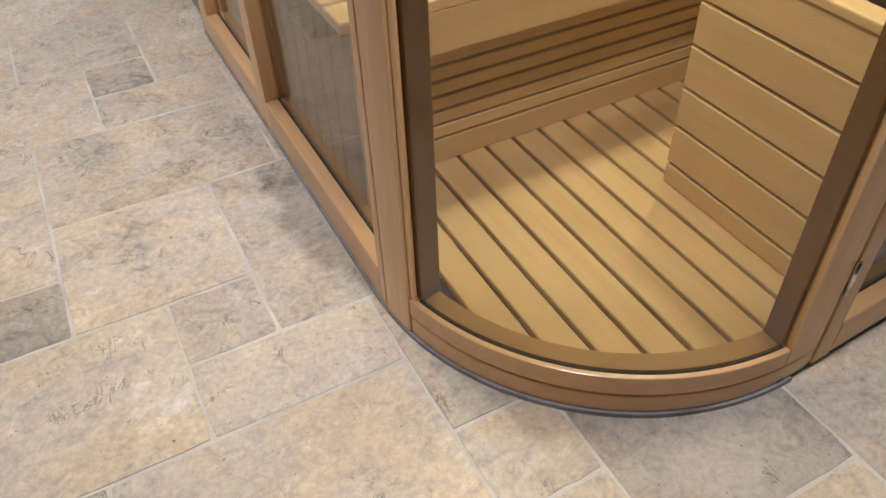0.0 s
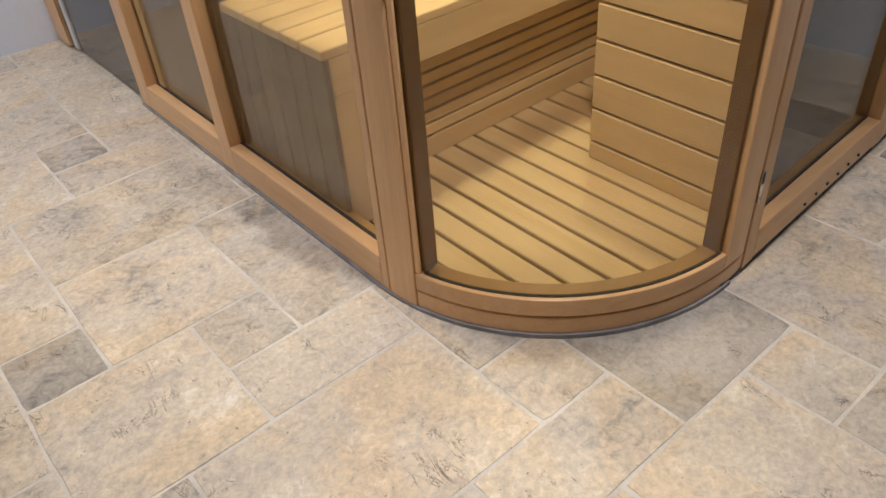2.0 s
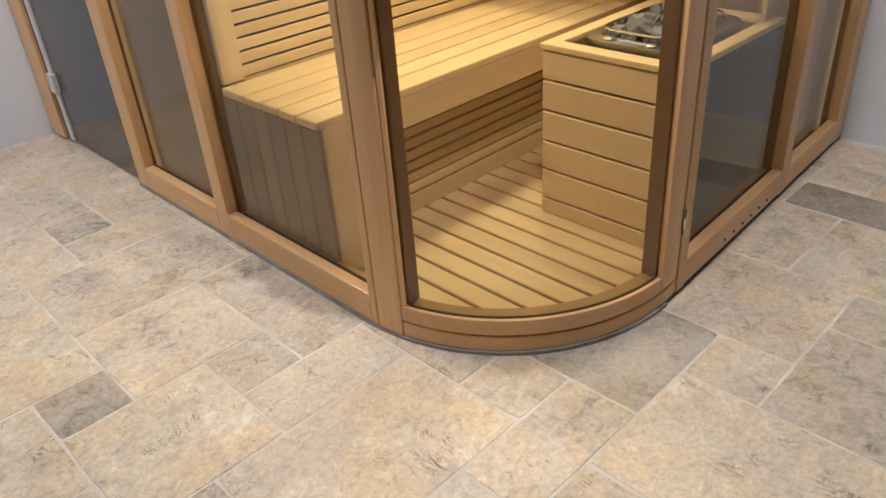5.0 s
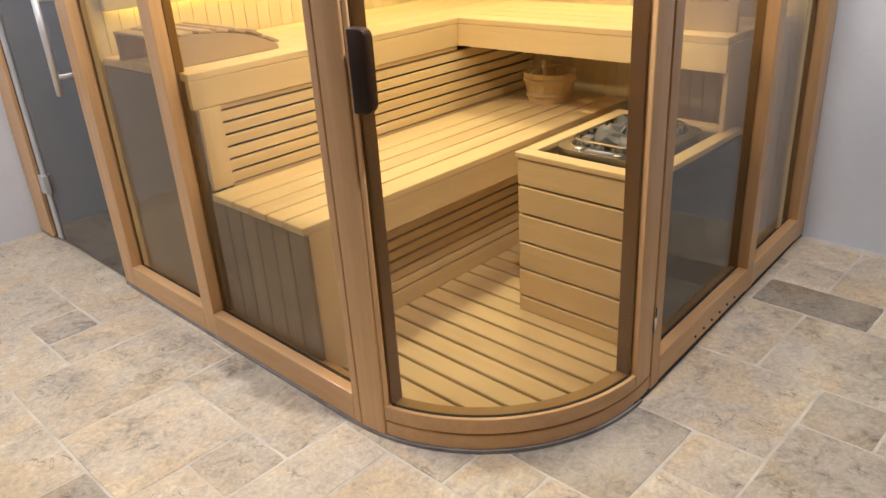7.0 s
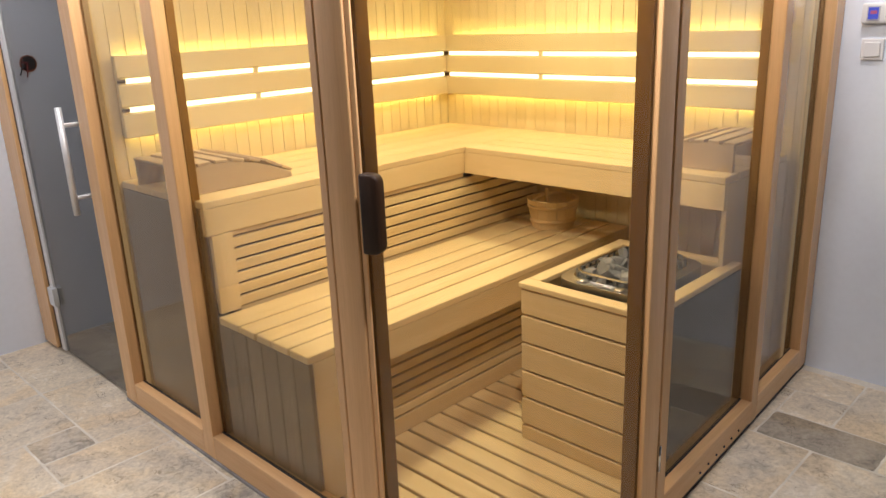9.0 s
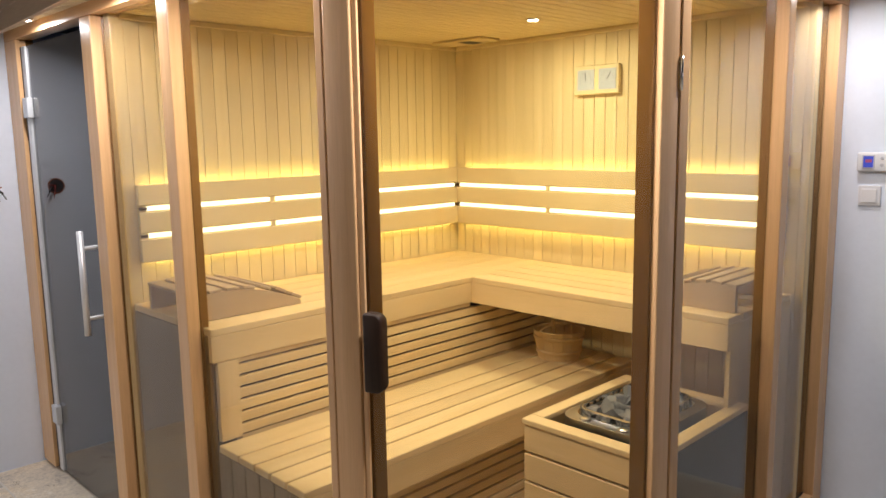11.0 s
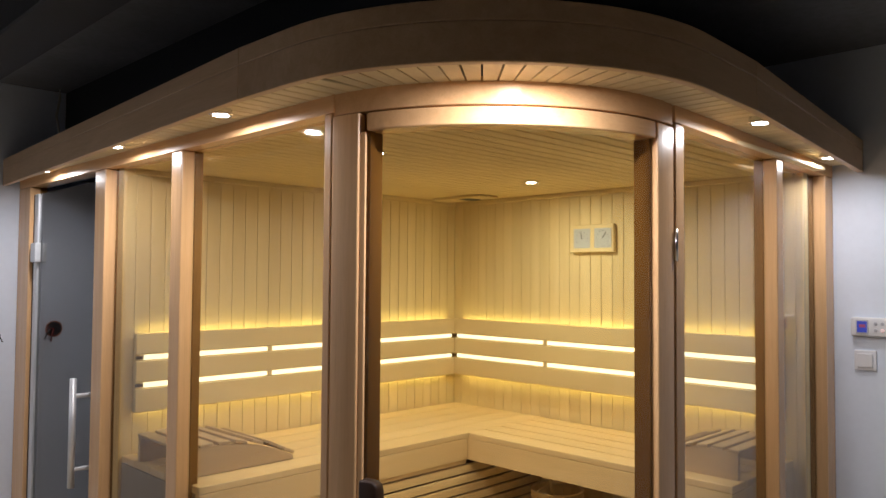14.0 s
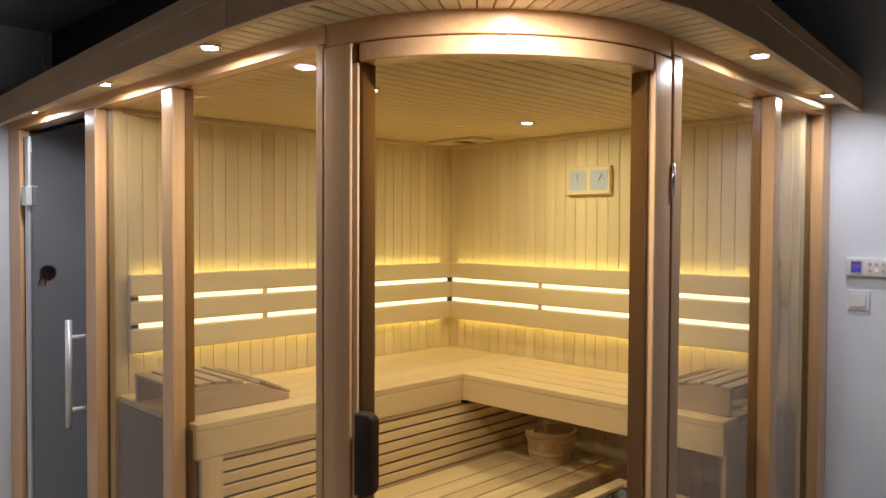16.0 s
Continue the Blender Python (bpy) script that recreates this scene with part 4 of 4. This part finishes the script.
for i, (x, y, z) in enumerate(SPOTS + INSIDE):
    inside = i >= len(SPOTS)
    dl = thing("downlight", "small round recessed downlight, switched on", "lamp", "recessed downlights")
    m = pose(x, y, z)
    part("bezel", lathe([(0.022, 0.002), (0.032, 0.0), (0.033, -0.003), (0.030, -0.005), (0.024, -0.004), (0.022, 0.002)], 28, m), chrome, dl, "bright metal ring", True)
    part("lens", cyl(0.021, 0.0225, -0.006, -0.001, 24, m), lens_glow, dl, "glowing lens")
    if not inside and z < SOFFIT:
        part("can", cyl(0.031, 0.031, z - 0.001, SOFFIT + 0.002, 24, pose(x, y, 0)), chrome, dl, "short pale lamp collar")
    if inside:
        lamp("downlight_beam", "AREA", pose(x, y, z - 0.010), CABIN_POWER * (1.0 if x > 1 else 0.75), WARM, 0.03, 180)
    else:
        lamp("downlight_beam", "AREA", pose(x, y, z - 0.011), SPOT_POWER * (0.88, 0.85, 0.74, 0.75, 0.45, 1.9)[i], NEUTRAL, 0.042, 180)

# ---- room lamps behind the viewer ----
for x, y in ((-2.4, 2.3),):
    rl = thing("ceiling_lamp", "round flat ceiling lamp, switched on", "lamp", "room lamps")
    part("housing", cyl(0.16, 0.15, ROOM_Z - 0.05, ROOM_Z - 0.001, 32, pose(x, y, 0)), plastic, rl)
    part("diffuser", cyl(0.14, 0.14, ROOM_Z - 0.058, ROOM_Z - 0.051, 32, pose(x, y, 0)), glow("diffuser", NEUTRAL, 3), rl, "glowing diffuser")
    lamp("room_lamp_beam", "AREA", pose(x, y, ROOM_Z - 0.065), ROOM_POWER, NEUTRAL, 0.28, 180)

# ---- floor tiles ----
OX, OY = -0.235, 1.19


def gx(i):
    return OX + i * (0.2045 if i < 0 else 0.2125)


def gy(j):
    return OY + j * 0.2075


KNOWN = [(-2, -2, 2, 2, .1), (-1, -3, 1, 1, .66), (-3, -2, 1, 1, .98), (-4, -1, 2, 3, .3), (-2, 0, 3, 2, .58), (-1, 2, 2, 1, .4), (-1, 3, 1, 1, .82),
         (0, 3, 2, 3, .2), (-3, 2, 2, 2, .4), (-2, 4, 2, 2, .5), (0, -3, 2, 3, .8), (-1, -4, 2, 1, .25), (-3, -4, 2, 2, .15), (-2, -6, 3, 2, .1),
         (1, -5, 2, 2, .6), (1, -6, 1, 1, .05), (2, -7, 2, 2, .96), (0, -7, 2, 1, .15), (3, -8, 1, 1, .35), (1, -10, 2, 3, .1), (4, -8, 2, 3, .66),
         (5, -9, 1, 1, .93), (3, -10, 2, 2, .88), (6, -7, 2, 2, .6), (8, -8, 1, 2, 1.12), (6, -9, 2, 2, .78), (8, -6, 2, 2, .35), (9, -7, 1, 1, .3), (9, -9, 2, 2, .5)]
SIZES = [(2, 2), (3, 2), (2, 3), (2, 1), (1, 2), (1, 1)]
taken = {}
tiles = []
for i, j, w, h, tone in KNOWN:
    cells = [(a, b) for a in range(i, i + w) for b in range(j, j + h)]
    if any(c in taken for c in cells):
        continue
    for c in cells:
        taken[c] = 1
    tiles.append((i, j, w, h, tone))
I0, I1, J0, J1 = -15, 11, -22, 9
fill = random.Random(11)
for j in range(J0, J1):
    for i in range(I0, I1):
        if (i, j) in taken:
            continue
        order = SIZES[:]
        fill.shuffle(order)
        order.sort(key=lambda s: (s == (1, 1), 0))
        for w, h in order:
            cells = [(a, b) for a in range(i, i + w) for b in range(j, j + h)]
            if i + w <= I1 and j + h <= J1 and not any(c in taken for c in cells):
                for c in cells:
                    taken[c] = 1
                tiles.append((i, j, w, h, fill.choice((.1, .2, .3, .4, .5, .6, .7))))
                break


def tile_mesh(bm, x0, x1, y0, y1, seed):
    """A tumbled stone with wavy, softly broken edges."""
    rr = random.Random(seed)
    n = 7
    g = 0.0020
    top, low = [], []
    corners = [(x0, y0), (x1, y0), (x1, y1), (x0, y1)]
    for k in range(4):
        (xa, ya), (xb, yb) = corners[k], corners[(k + 1) % 4]
        for s in range(n):
            t = s / n
            x, y = xa + (xb - xa) * t, ya + (yb - ya) * t
            ins = g + rr.uniform(0, 0.0034) + (0.002 if s == 0 else 0)
            x += ins if x < (x0 + x1) / 2 - (x1 - x0) * 0.49 else (-ins if x > (x0 + x1) / 2 + (x1 - x0) * 0.49 else 0)
            y += ins if y < (y0 + y1) / 2 - (y1 - y0) * 0.49 else (-ins if y > (y0 + y1) / 2 + (y1 - y0) * 0.49 else 0)
            low.append((x, y))
    cx, cy = (x0 + x1) / 2, (y0 + y1) / 2
    dz = rr.uniform(-0.0008, 0.0008)
    ring0 = [bm.verts.new((x, y, -0.006)) for x, y in low]
    ring1 = [bm.verts.new((x, y, -0.0016 + dz)) for x, y in low]
    ring2 = [bm.verts.new((x + (0.0014 if x < cx else -0.0014), y + (0.0014 if y < cy else -0.0014), dz)) for x, y in low]
    m = len(low)
    for a, b in ((ring0, ring1), (ring1, ring2)):
        for k in range(m):
            bm.faces.new((a[k], a[(k + 1) % m], b[(k + 1) % m], b[k]))
    bm.faces.new(ring2)


floor_ob = bpy.data.objects["floor"]
far_bm = bmesh.new()
far_tone = far_bm.verts.layers.float.new("tone")
for k, (i, j, w, h, tone) in enumerate(tiles):
    x0, x1, y0, y1 = gx(i), min(gx(i + w), WALL_X - 0.004), gy(j), min(gy(j + h), WALL_Y - 0.004)
    if x1 - x0 < 0.03 or y1 - y0 < 0.03 or x0 > WALL_X or y0 > WALL_Y:
        continue
    if x0 > 0.12 and y0 > 0.62 and y1 < 1.9:
        continue
    near = x1 > -1.75 and y1 > -1.25
    if near:
        bm = bmesh.new()
        layer = bm.verts.layers.float.new("tone")
        tile_mesh(bm, x0, x1, y0, y1, k)
        for v in bm.verts:
            v[layer] = tone
        bmesh.ops.recalc_face_normals(bm, faces=bm.faces)
        part("tile", bm, tile_stone, floor_ob)
    else:
        before = len(far_bm.verts)
        tile_mesh(far_bm, x0, x1, y0, y1, k)
        far_bm.verts.ensure_lookup_table()
        for v in far_bm.verts[before:]:
            v[far_tone] = tone
bmesh.ops.recalc_face_normals(far_bm, faces=far_bm.faces)
tagged(part("far_tiles", far_bm, tile_stone, floor_ob), kind="stuff")
